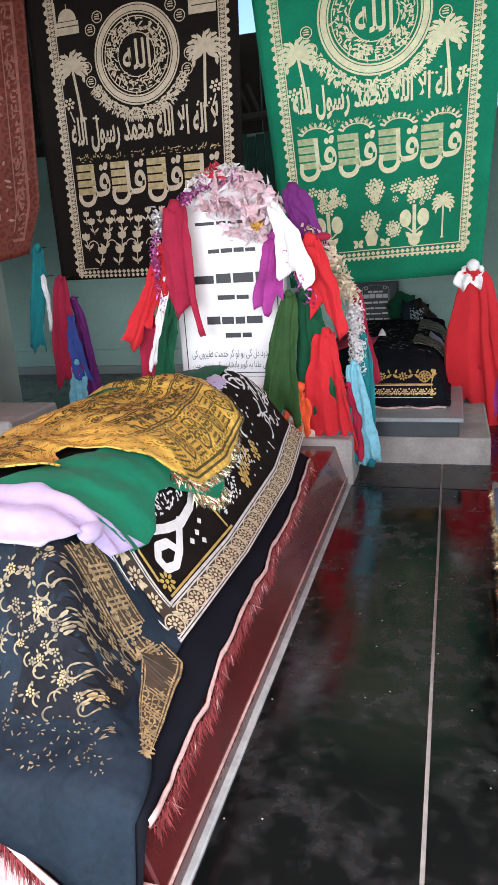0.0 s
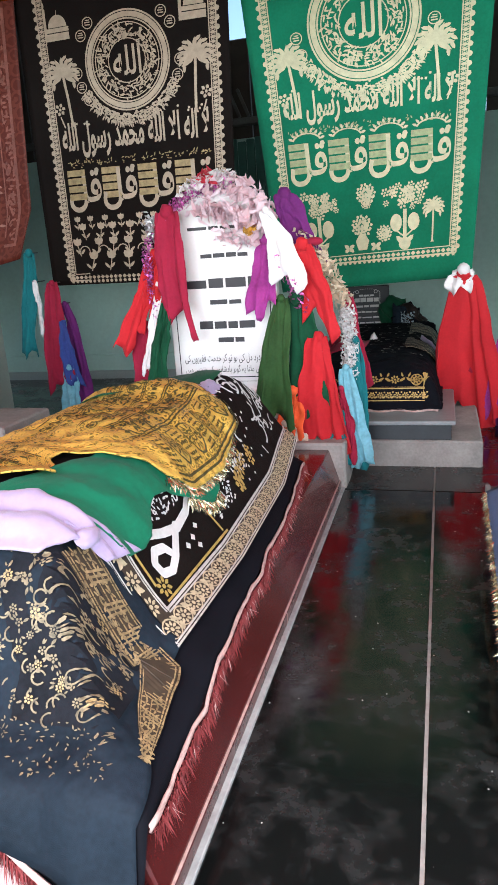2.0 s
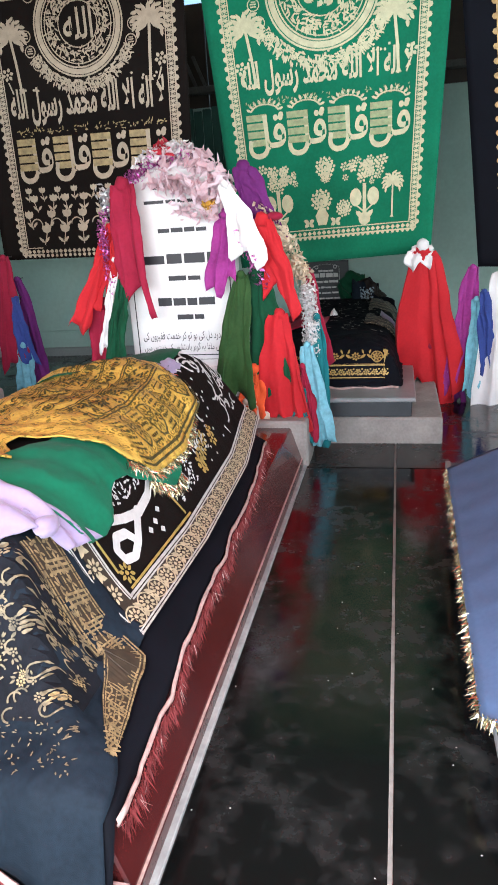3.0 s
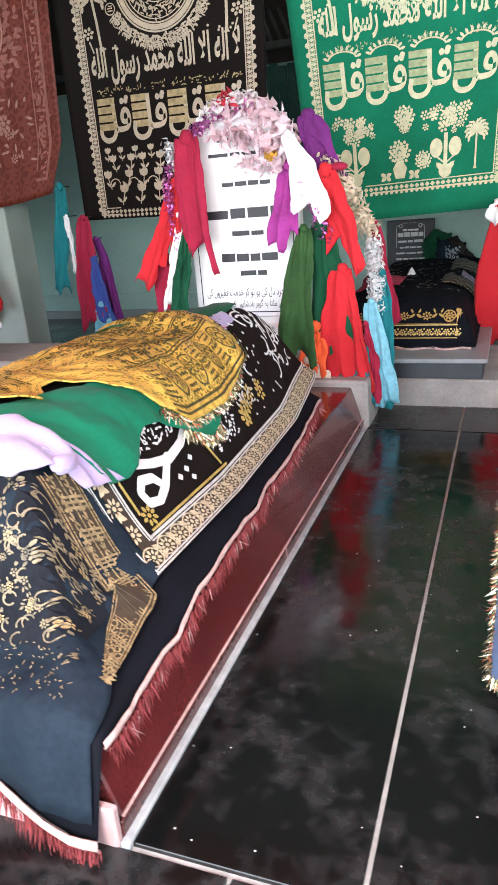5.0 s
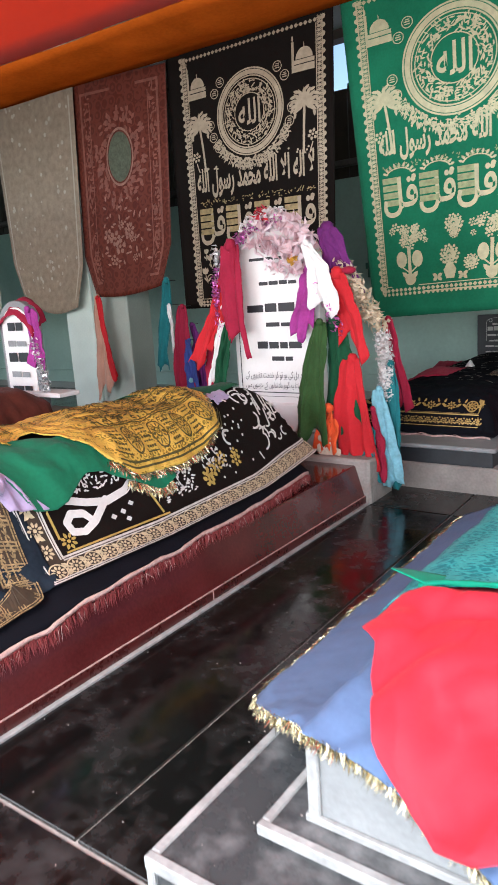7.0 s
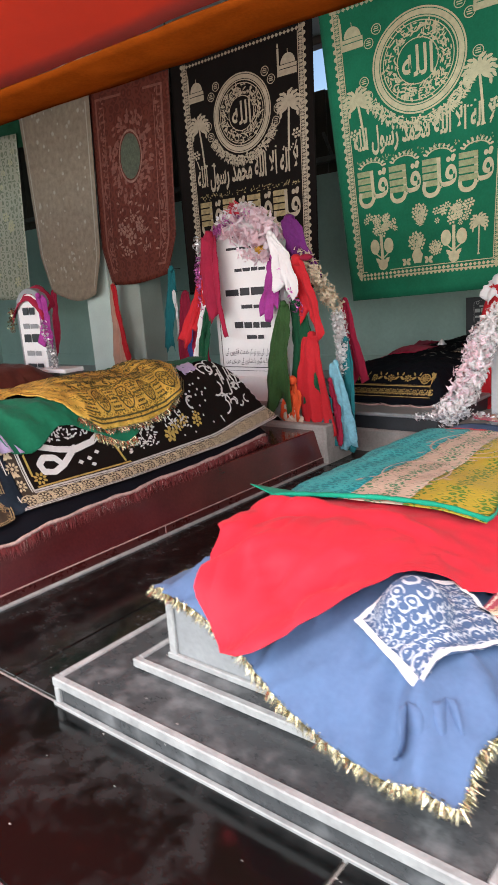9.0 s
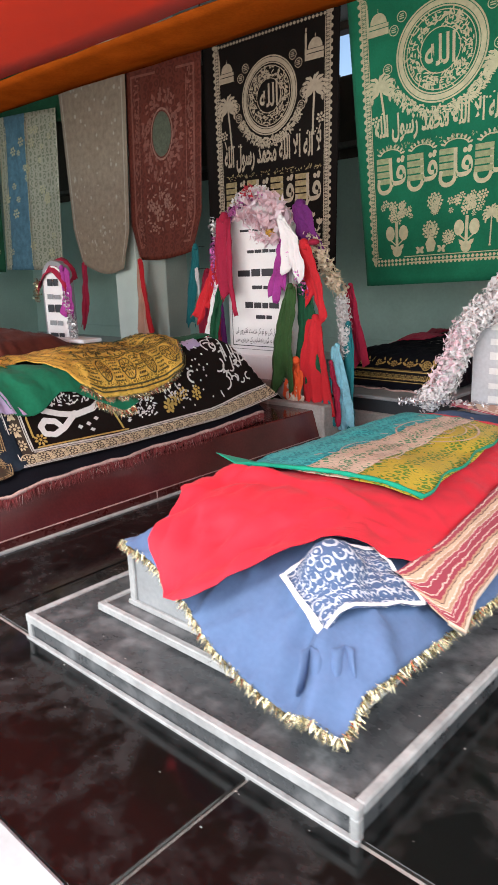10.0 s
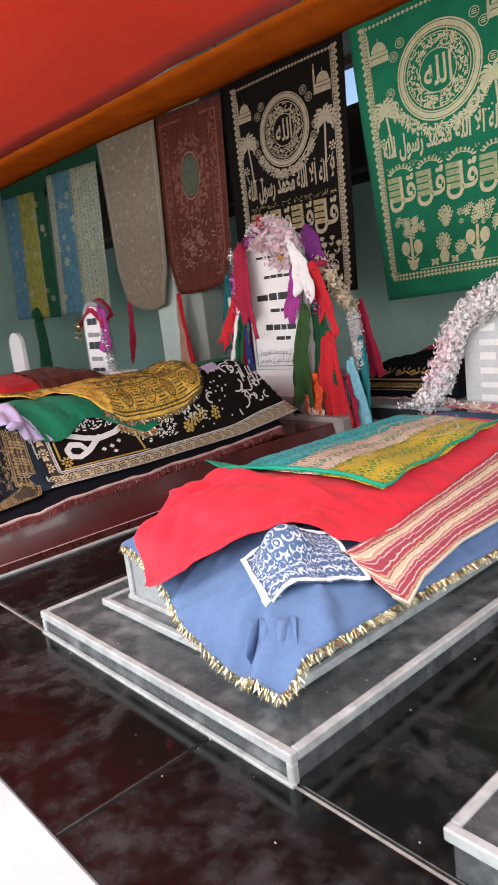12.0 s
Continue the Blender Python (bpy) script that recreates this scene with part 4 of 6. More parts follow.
def petals(name, path, n, radius, size, material, seed=1, parent=None):
    """A fluffy garland: curled petals round a path."""
    r = random.Random(seed)
    P = [Vector(p) for p in path]
    verts, faces = [], []
    for i in range(n):
        t = r.uniform(0, len(P) - 1.001)
        k = int(t)
        c = P[k].lerp(P[k + 1], t - k)
        d = Vector([r.gauss(0, 1) for _ in range(3)]).normalized()
        c = c + d * radius * r.uniform(0.3, 1.0)
        u = d.cross(Vector([r.gauss(0, 1) for _ in range(3)])).normalized() * size * r.uniform(0.6, 1.3)
        w = d.cross(u).normalized() * size * r.uniform(0.5, 1.1)
        b = len(verts)
        verts += [c - u * 0.4, c - w * 0.5 + d * size * 0.3, c + u + d * size * 0.5, c + w * 0.5 + d * size * 0.3, c + d * size * 0.1]
        faces += [(b, b + 1, b + 4), (b + 1, b + 2, b + 4), (b + 2, b + 3, b + 4), (b + 3, b, b + 4)]
    me = bpy.data.meshes.new(name)
    me.from_pydata([tuple(v) for v in verts], [], faces)
    me.materials.append(M[material] if isinstance(material, str) else material)
    ob = new(name, me)
    if parent:
        ob.parent = parent
        ob.matrix_parent_inverse = parent.matrix_world.inverted()
    return ob


HANG = [0]


def hang(label, top, bottom, w0, w1, material, folds=3, point=0.0, depth=0.19, group="cloths tied at the graves", name="tied_cloth"):
    """A cloth knotted at the top that falls in folds: widths at top and bottom, point slants its lower edge."""
    HANG[0] += 1
    seed = HANG[0] * 3.7
    a, b = Vector(top), Vector(bottom)

    def f(u, v):
        w = 1.55 * (w0 + (w1 - w0) * (v ** 0.7))
        c = a.lerp(b, v)
        s = u - 0.5
        ang = (folds - 0.4) * 2 * math.pi * (s + 0.10 * math.sin(5 * s + seed)) + 0.5 * fbm(s * 3, v * 2, seed)
        c.x += w * s * (0.86 + 0.14 * math.cos(ang)) + 0.025 * math.sin(3 * v + seed) * v
        c.x += 0.02 * fbm(v * 3, s * 2, seed + 9)
        c.y += 0.018 * fbm(s * 4, v * 4, seed + 5) - depth * w / (folds + 1) * math.sin(ang + seed + 0.8 * v) * (0.35 + 0.65 * v) + 0.02 * math.sin(2.2 * v + seed)
        c.z += point * s * v * w + 0.018 * math.sin(7 * u + seed) * v + 0.014 * fbm(u * 5, v * 5, seed) - 0.06 * abs(s) * w * v
        c.z -= 0.85 * w * v ** 3 * abs((u * 1.4 + seed) % 1.0 - 0.5)
        return c
    th = thing(name, top, label, "cloth", group)
    cloth("fabric", f, 28, 18, material, th)
    k = bmesh.new()
    bmesh.ops.create_uvsphere(k, u_segments=8, v_segments=6, radius=max(0.018, w0 * 0.45))
    for v in k.verts:
        v.co *= 1 + 0.25 * fbm(v.co.x * 40, v.co.y * 40, v.co.z * 40 + seed)
    bmesh.ops.transform(k, matrix=Matrix.Translation(a) @ Matrix.Diagonal((1.0, 0.8, 1.0, 1)), verts=k.verts)
    part("knot", k, material, th, smooth=True)
    if a.y > 3.4:
        part("cord", box(a.x - 0.004, a.x + 0.004, a.y - 0.01, 4.50, a.z - 0.004, a.z + 0.004, 0.001), "wire", th)
    return th


# ---- the great grave under black and gold cloths ----
plA = thing("grave_plinth", (-0.77, 1.45, 0), "polished maroon stone grave plinth with white edging at the floor", "grave")
pb = bmesh.new()
sec = [(-1.54, -0.012), (-1.54, 0.05), (-1.47, 0.252), (-0.066, 0.252), (-0.004, 0.055), (-0.004, -0.012)]
ends = [[pb.verts.new((x, y, z)) for x, z in sec] for y in (0.012, 2.9)]
pb.faces.new(ends[0])
pb.faces.new(list(reversed(ends[1])))
for i in range(6):
    pb.faces.new((ends[0][i], ends[1][i], ends[1][(i + 1) % 6], ends[0][(i + 1) % 6]))
bmesh.ops.recalc_face_normals(pb, faces=pb.faces)
bmesh.ops.bevel(pb, geom=pb.edges[:], offset=0.006, segments=1, affect="EDGES")
part("body", pb, "maroon", plA)
for k, (y0, y1) in enumerate(((0.0, 1.30), (1.306, 2.9))):
    part("skirting_slab", box(-0.006, 0.004, y0, y1, 0.0, 0.054, 0.002), "maroon_low", plA)
part("joint", box(-0.006, 0.002, 0.012, 2.9, 0.0545, 0.0585, 0.001), "hem", plA, "pale mortar joint")
part("joint", box(-0.005, 0.0055, 1.300, 1.306, 0.012, 0.054, 0.001), "hem", plA, "pale mortar joint")
part("white_edging", box(0.0, 0.024, -0.02, 2.92, -0.012, 0.012, 0.004), "whitestrip", plA, "worn white cement edging")
part("foot_slab", box(-1.54, 0.0, -0.024, 0.0, -0.012, 0.11, 0.005), "pinkstone", plA, "pinkish stone slab at the foot")
endb = box(-0.52, 0.03, 2.90, 3.25, -0.012, 0.29, 0.015)
bmesh.ops.subdivide_edges(endb, edges=endb.edges[:], cuts=5, use_grid_fill=True)
for v in endb.verts:
    v.co += Vector((fbm(v.co.x, v.co.z, v.co.y, 9), fbm(v.co.y, v.co.z, 3, 9), 0)) * 0.012
part("rough_end", endb, "concrete", plA, "bare rough concrete end")
part("head_block", box(-1.54, -0.52, 2.90, 3.30, -0.012, 0.30, 0.01), "concrete", plA)

def foot_lift(x):
    return 0.045 * min(1, max(0, (-0.08 - x) / 0.3)) + 0.006 * math.sin(9 * x)


HEM = [(-0.05, -0.025), (0.17, -0.030), (0.42, -0.038), (0.85, -0.058), (1.38, -0.070), (1.88, -0.088), (2.40, -0.132)]
base_cl = overlay("grave_cloth", "plain black cloth with pink fringed hem over the grave", height_a, -0.050, 2.44, [(-0.05, -1.52), (2.44, -1.5)], [(x, y - 0.003) for x, y in HEM], 0.003, "plainblack", 0.003, 5, 90, 70, lift=foot_lift)
hp = [laid(height_a, table(HEM, y) + 0.012 * fbm(y, 0, 5, 4), y, 0.008) for y in [0.02 + 2.38 * i / 60 for i in range(61)]]
hf_ = [laid(height_a, -0.02 - 1.46 * i / 40, -0.052 + foot_lift(-0.02 - 1.46 * i / 40), 0.008) for i in range(41)]


def ribbon(name, path, w, material, parent=None, up=(0, 0, 1), out=(0.7, 0, 0.3)):
    b = bmesh.new()
    o = Vector(out).normalized() * w * 0.35
    rows = []
    for i, q in enumerate(path):
        q = Vector(q)
        wob = 0.25 * w * math.sin(i * 1.3)
        rows.append([b.verts.new(q + o * 0.3 - Vector(up) * (w / 2 + wob * 0.3)), b.verts.new(q + o - Vector(up) * w * 0.1), b.verts.new(q + o * 0.6 + Vector(up) * (w / 2 + wob * 0.4))])
    for r0, r1 in zip(rows, rows[1:]):
        for j in range(2):
            b.faces.new((r0[j], r1[j], r1[j + 1], r0[j + 1]))
    ob = part(name, b, material, parent, "", True)
    so = ob.modifiers.new("thickness", "SOLIDIFY")
    so.thickness = 0.006
    return ob


ribbon("hem", hp, 0.022, "hem", base_cl)
ribbon("hem", hf_, 0.030, "hem", base_cl, out=(0, -1, 0.2))
blades("fringe", [q + Vector((0.012, 0, -0.006)) for q in hp], 2400, 0.055, 0.0020, "fringe", (0.12, 0, -1), 0.25, 3, base_cl)
blades("fringe", [q + Vector((0, -0.012, -0.006)) for q in hf_], 1500, 0.07, 0.0022, "fringe", (0, -0.1, -1), 0.25, 4, base_cl)
blades("fringe", [q + Vector((0.018, 0, -0.01)) for q in hp], 160, 0.05, 0.0012, "hem", (0.12, 0, -1), 0.6, 5, base_cl)

foot = overlay("foot_cloth", "faded navy cloth with gold flowers over the foot end", height_a, -0.034, 0.60, [(-0.05, -1.44), (0.6, -1.3)], [(-0.05, -0.035), (0.1, -0.06), (0.3, -0.135), (0.6, -0.16)], 0.011, "navy", 0.009, 6, 90, 50, dense=0.8, lift=lambda x: 0.6 * foot_lift(x), folds=lambda x, y: 0.010 * math.sin(26 * x + 4 * y) * max(0, 1 - y / 0.4))
FOOT = [(0.0, 0.45)]
ys_, zs_ = 0.45, height_a(-0.6, 0.45)
while ys_ > -0.03:
    nz_ = height_a(-0.6, ys_ - 0.005)
    FOOT.append((FOOT[-1][0] + math.hypot(0.005, nz_ - zs_), ys_ - 0.005))
    ys_, zs_ = ys_ - 0.005, nz_
p, pg = Print(), Print()
for i in range(150):
    x, y = rng.uniform(-1.1, -0.22), rng.uniform(0.02, 0.46)
    r = rng.uniform(0.009, 0.018)
    (p if i % 3 else pg).flower(x, y, r, rng.choice((5, 6, 8)))
    for k in range(4):
        a = rng.uniform(0, 6.28)
        p.petal(x + 1.2 * r * math.cos(a), y + 1.2 * r * math.sin(a), a + rng.uniform(-1, 1), r * 1.2, r * 0.5)
for i in range(90):
    x, y = rng.uniform(-1.1, -0.22), rng.uniform(0.02, 0.46)
    p.ring(x, y, 0.016, 0.021, 12, 1.0, rng.uniform(0, 3), rng.uniform(4, 6))
texture_bits(p, rng, -1.1, 0.46, -0.14, 0.60, 420, 0.009)


def onfoot(x, s):
    y = table(FOOT, s)
    return laid(height_a, x, y, 0.033 + 0.010 * math.sin(26 * x + 4 * y) * max(0, 1 - y / 0.4))


lace = Print()
for i in range(44):
    a0, a1 = -1.12 + 0.93 * i / 44, -1.12 + 0.93 * (i + 1) / 44
    lace.rect(a0, 0.0, a1, 0.47, 24)
lace.lay("lace_panel", lambda x, s: onfoot(x, s) + (onfoot(x, s) - laid(height_a, x, table(FOOT, s), 0.0)).normalized() * -0.004, mat("black_lace_ground", (0.011, 0.012, 0.016), 0.8, var=0.5, scale=9, weave=400), foot, "black lace panel woven into the cloth")
tagged(p.lay("gold_flowerbed", onfoot, mat("worn_gold_thread", (0.20, 0.155, 0.09), 0.5, metal=0.2, var=0.6, scale=30), foot), kind="stuff")
tagged(pg.lay("bright_gold_flowerbed", onfoot, "goldprint2", foot), kind="stuff")

# the strip of brown and gold weave that runs down the corner
p = Print()


def corner_strip(t, w):
    """t runs from the top of the foot edge down to the hem, w across; the strip spreads at the turn and narrows to the hem."""
    p0, p1, p2 = Vector((-0.41, 0.50)), Vector((-0.165, 0.455)), Vector((-0.082, 0.13))
    q = p0.lerp(p1, t / 0.5) if t < 0.5 else p1.lerp(p2, (t - 0.5) / 0.5)
    k = min(1, max(0, (t - 0.40) / 0.20))
    n0, n1 = Vector((0.18, 0.98)), Vector((-0.96, 0.27)) * -1
    nrm = n0.lerp(n1, k).normalized()
    wide = table([(0.0, 0.9), (0.45, 1.0), (0.55, 1.0), (0.8, 0.6), (1.0, 0.08)], t)
    return q + nrm * w * wide


strip = Print()
for i in range(40):
    t0, t1 = i / 40, (i + 1) / 40
    strip.poly([corner_strip(t0, -0.085), corner_strip(t1, -0.085), corner_strip(t1, 0.050), corner_strip(t0, 0.050)])
strip.lay("brown_strip", lambda x, y: laid(height_a, x, y, 0.030), mat("brown_weave", (0.040, 0.026, 0.014), 0.7, var=0.4, scale=40), foot, "brown woven border strip")
for i in range(40):
    t0, t1 = i / 40, (i + 0.9) / 40
    for w in (-0.084, -0.072, -0.020, 0.032, 0.044):
        p.poly([corner_strip(t0, w), corner_strip(t1, w), corner_strip(t1, w + 0.006), corner_strip(t0, w + 0.006)])
for i in range(30):
    t = (i + 0.5) / 30
    for w_ in (-0.046, 0.006):
        q = corner_strip(t, w_)
        for k in range(4):
            a = k * 1.57 + i
            p.petal(q.x, q.y, a, 0.015, 0.006)
    if i % 3 == 2:
        for o in (-0.016, 0.0, 0.016):
            q0, q1 = corner_strip(min(t + 0.012 + o, 1), -0.05), corner_strip(min(t + 0.012 + o, 1), 0.04)
            p.stem([q0, q1], 0.004)
tagged(p.lay("strip_pattern", lambda x, y: laid(height_a, x, y, 0.034), mat("dim_gold_thread", (0.33, 0.24, 0.12), 0.5, metal=0.2, var=0.6, scale=40), foot), kind="stuff")

top_cl = overlay("grave_cloth", "black brocade cloth with gold flower border laid over the grave", height_a, 0.555, 2.74, [(0.5, -1.32), (2.8, -1.32)], [(0.55, -0.160), (1.2, -0.135), (2.0, -0.150), (2.74, -0.235)], 0.016, "black", 0.004, 6, 90, 90)
# arc length up the east side of the grave, from the cloth's outer edge
SIDE = [(0.0, -0.160)]
xs_, zs_ = -0.160, height_a(-0.160, 1.5)
while xs_ > -0.75:
    nx_ = xs_ - 0.005
    nz_ = height_a(nx_, 1.5)
    SIDE.append((SIDE[-1][0] + math.hypot(0.005, nz_ - zs_), nx_))
    xs_, zs_ = nx_, nz_


def side(y, s, off=0.030):
    x = table(SIDE, s)
    x += table([(0.55, 0.0), (1.2, 0.025), (2.0, 0.010), (2.74, -0.075)], y) * max(0, 1 - s * 2)
    return laid(height_a, x, y, off)


bg = Print()
bg.rect(0.56, 0.0, 0.672, 0.50, 20)
for i in range(50):
    bg.rect(0.672 + 2.03 * i / 50, 0.0, 0.672 + 2.03 * (i + 1) / 50, 0.112, 4)
bg.lay("border_ground", lambda a, b: side(a, b, 0.0275), mat("brown_black_weave", (0.035, 0.022, 0.012), 0.7, var=0.5, scale=60, fine=300), top_cl, "brown-black woven border")
p, pl = Print(), Print()
for i in range(60):
    y0, y1 = 0.56 + 2.14 * i / 60, 0.56 + 2.14 * (i + 1) / 60
    for s, w in ((0.0, 0.007), (0.011, 0.006), (0.096, 0.006), (0.106, 0.010)):
        if s < 0.05 or y0 > 0.66:
            pl.rect(y0, s, y1, s + w)
for i in range(24):
    s0, s1 = 0.5 * i / 24, 0.5 * (i + 1) / 24
    for y, w in ((0.560, 0.007), (0.571, 0.006), (0.656, 0.006), (0.666, 0.010)):
        if y < 0.6 or s0 > 0.1:
            pl.rect(y, s0, y + w, s1)
for i in range(24):
    y = 0.615 + i * 0.0865
    p.flower(y, 0.055, 0.034, 9)
    p.ring(y, 0.055, 0.036, 0.042, 18)
    p.petal(y + 0.032, 0.018, 0.9, 0.045, 0.020)
    p.petal(y + 0.032, 0.092, -0.9, 0.045, 0.020)
    p.disc(y + 0.043, 0.055, 0.006, 6)
for i in range(1, 5):
    s = 0.055 + i * 0.10
    p.flower(0.615, s, 0.037, 9)
    p.petal(0.59, s + 0.05, 0.6, 0.045, 0.020)
    p.petal(0.64, s + 0.05, 2.5, 0.045, 0.020)
tagged(p.lay("border_pattern", side, mat("straw_gold_print", (0.58, 0.49, 0.32), 0.5, metal=0.2, var=0.3, scale=40), top_cl), kind="stuff")
tagged(pl.lay("border_line", side, "silver", top_cl), kind="stuff")
# the large white letter and fine writing on the side
p = Print()
for pts, w in (([(0.70, 0.40), (0.80, 0.335), (0.90, 0.30), (1.00, 0.28), (1.12, 0.30), (1.22, 0.35)], 0.034),
               ([(1.00, 0.29), (0.90, 0.215), (0.83, 0.185), (0.775, 0.20), (0.765, 0.245), (0.80, 0.275), (0.86, 0.262), (0.885, 0.23)], 0.034)):
    p.stem(pts, w)
    for q in pts:
        p.disc(q[0], q[1], w / 2, 8)
for q in ((1.00, 0.205), (1.06, 0.215), (1.12, 0.24), (1.07, 0.175)):
    p.poly([(q[0] - 0.018, q[1]), (q[0], q[1] - 0.014), (q[0] + 0.018, q[1]), (q[0], q[1] + 0.014)])
texture_bits(p, rng, 0.86, 0.34, 1.12, 0.44, 90, 0.018)
texture_bits(p, rng, 1.66, 0.22, 1.84, 0.34, 34, 0.026)
texture_bits(p, rng, 1.30, 0.17, 1.56, 0.33, 80, 0.024)
for i in range(30):
    a_, b_, r_ = rng.uniform(2.20, 2.60), rng.uniform(0.20, 0.56), rng.uniform(0.028, 0.055)
    t_ = rng.uniform(0, 6.28)
    p.ring(a_, b_, r_ - 0.012, r_, 14, 1.0, t_, t_ + rng.uniform(1.6, 3.4))
for i in range(12):
    a_, b_ = rng.uniform(2.22, 2.58), rng.uniform(0.22, 0.46)
    p.stem([(a_, b_), (a_ + 0.012, b_ + 0.11)], 0.012)
for y_ in (2.15, 2.63):
    p.stem([(y_, 0.15), (y_, 0.60)], 0.010)
for i in range(34):
    p.disc(rng.uniform(1.72, 2.12), rng.uniform(0.15, 0.62), 0.008, 6)
p.ring(1.95, 0.36, 0.030, 0.044, 16, 1.0, 0.8, 4.6)
texture_bits(p, rng, 1.26, 0.34, 1.60, 0.48, 70, 0.024)
tagged(p.lay("white_lettering", side, "chalk", top_cl, "white woven letters and motifs"), kind="stuff")
p = Print()
scatter_shape(p, rng, 1.65, 0.15, 1.95, 0.30, 7, 0.05)
p.flower(0.735, 0.17, 0.04, 8)
p.stem([(0.70, 0.19), (0.70, 0.44)], 0.012)
p.stem([(0.70, 0.125), (1.30, 0.125)], 0.010)
p.stem([(1.27, 0.14), (1.24, 0.30)], 0.014)
tagged(p.lay("gold_motif", side, "goldrim", top_cl), kind="stuff")


def height_pile(x, y):
    """The grave with the folded heap under the gold cloth."""
    k = math.exp(-((y - 1.80) / 0.30) ** 2) * max(0, 1 - abs(x + 0.66) / 0.42)
    return height_a(x, y) - 0.002 + 0.022 * k + 0.016 * math.sin(9 * y + 5 * x) * max(0, 1 - abs(x + 0.7) / 0.4)


grn_cl = overlay("green_cloth", "plain green cloth crumpled under the gold brocade", height_a, 0.585, 1.44, [(0.5, -0.80), (0.7, -0.66), (1.0, -0.58), (1.2, -0.50), (1.5, -0.48)], [(0.585, -0.43), (0.63, -0.355), (0.74, -0.345), (0.80, -0.352), (0.95, -0.395), (1.05, -0.385), (1.2, -0.34), (1.33, -0.305), (1.44, -0.325)], 0.038, "green", 0.006, 7, 60, 60, folds=lambda x, y: 0.007 * math.sin(32 * (y - 0.6 * x)) * max(0, min(1, (x + 0.7) / 0.2)))
tinselp = [laid(height_a, table([(1.15, -0.35), (1.33, -0.30), (1.42, -0.32)], y), y, 0.05) for y in (1.15, 1.2, 1.25, 1.3, 1.35, 1.4)]
blades("gold_fringe", tinselp, 500, 0.045, 0.004, "tinselgold", (0.3, 0, -1), 0.5, 8, grn_cl)
GOLD_EDGE = [(0.62, -0.74), (0.66, -0.62), (0.72, -0.585), (0.80, -0.62), (0.88, -0.69), (0.94, -0.66), (1.00, -0.50), (1.07, -0.41), (1.20, -0.355), (1.50, -0.345), (1.70, -0.36), (1.86, -0.40), (1.95, -0.49), (2.02, -0.58)]


def gold_folds(x, y):
    """Soft pleats that run slantwise over the heap."""
    return 0.012 * math.sin(21 * (y + 0.45 * x) + 2 * math.sin(5 * x)) * (0.5 + 0.5 * math.sin(4 * y)) + 0.012 * abs(math.sin(9 * x - 4 * y))


gold_cl = overlay("gold_cloth", "golden brocade cloth crumpled on top of the grave", height_pile, 0.62, 2.02, [(0.5, -1.18), (2.2, -1.15)], GOLD_EDGE, 0.046, "goldcloth", 0.009, 7, 100, 120, thick=0.006, folds=gold_folds)
ge = [laid(height_pile, table(GOLD_EDGE, y), y, 0.058) for y in [0.62 + 1.40 * i / 60 for i in range(61)]]
blades("gold_fringe", ge[20:], 1300, 0.04, 0.003, "tinselgold", (0.5, 0, -0.8), 0.6, 9, gold_cl)
def on_gold(x, y, off=0.072):
    x = max(x, -1.15)
    y = min(max(y, 0.62), 2.02)
    k = 0.5 + 0.5 * fbm(x, y, 0.046 * 40, 7) + 0.6 * (1 - abs(fbm(x, y, 0.046 * 90 + 3, 6.3))) ** 3
    return laid(height_pile, x, y, off - 0.018 + 0.018 * k + gold_folds(x, y))


def edge_gold(y):
    return table(GOLD_EDGE, y)


def gold_row(c, s):
    """Places on the gold cloth: c along the grave, s across it from the fringed edge."""
    return (edge_gold(max(c, 1.12)) * 0.6 - 0.14 - s, c + 0.10 * s)


def gold_line(p, s, w, c0=1.13, c1=1.93, n=40):
    for i in range(n):
        a, b = c0 + (c1 - c0) * i / n, c0 + (c1 - c0) * (i + 1) / n
        p.poly([gold_row(a, s), gold_row(b, s), gold_row(b, s + w), gold_row(a, s + w)])


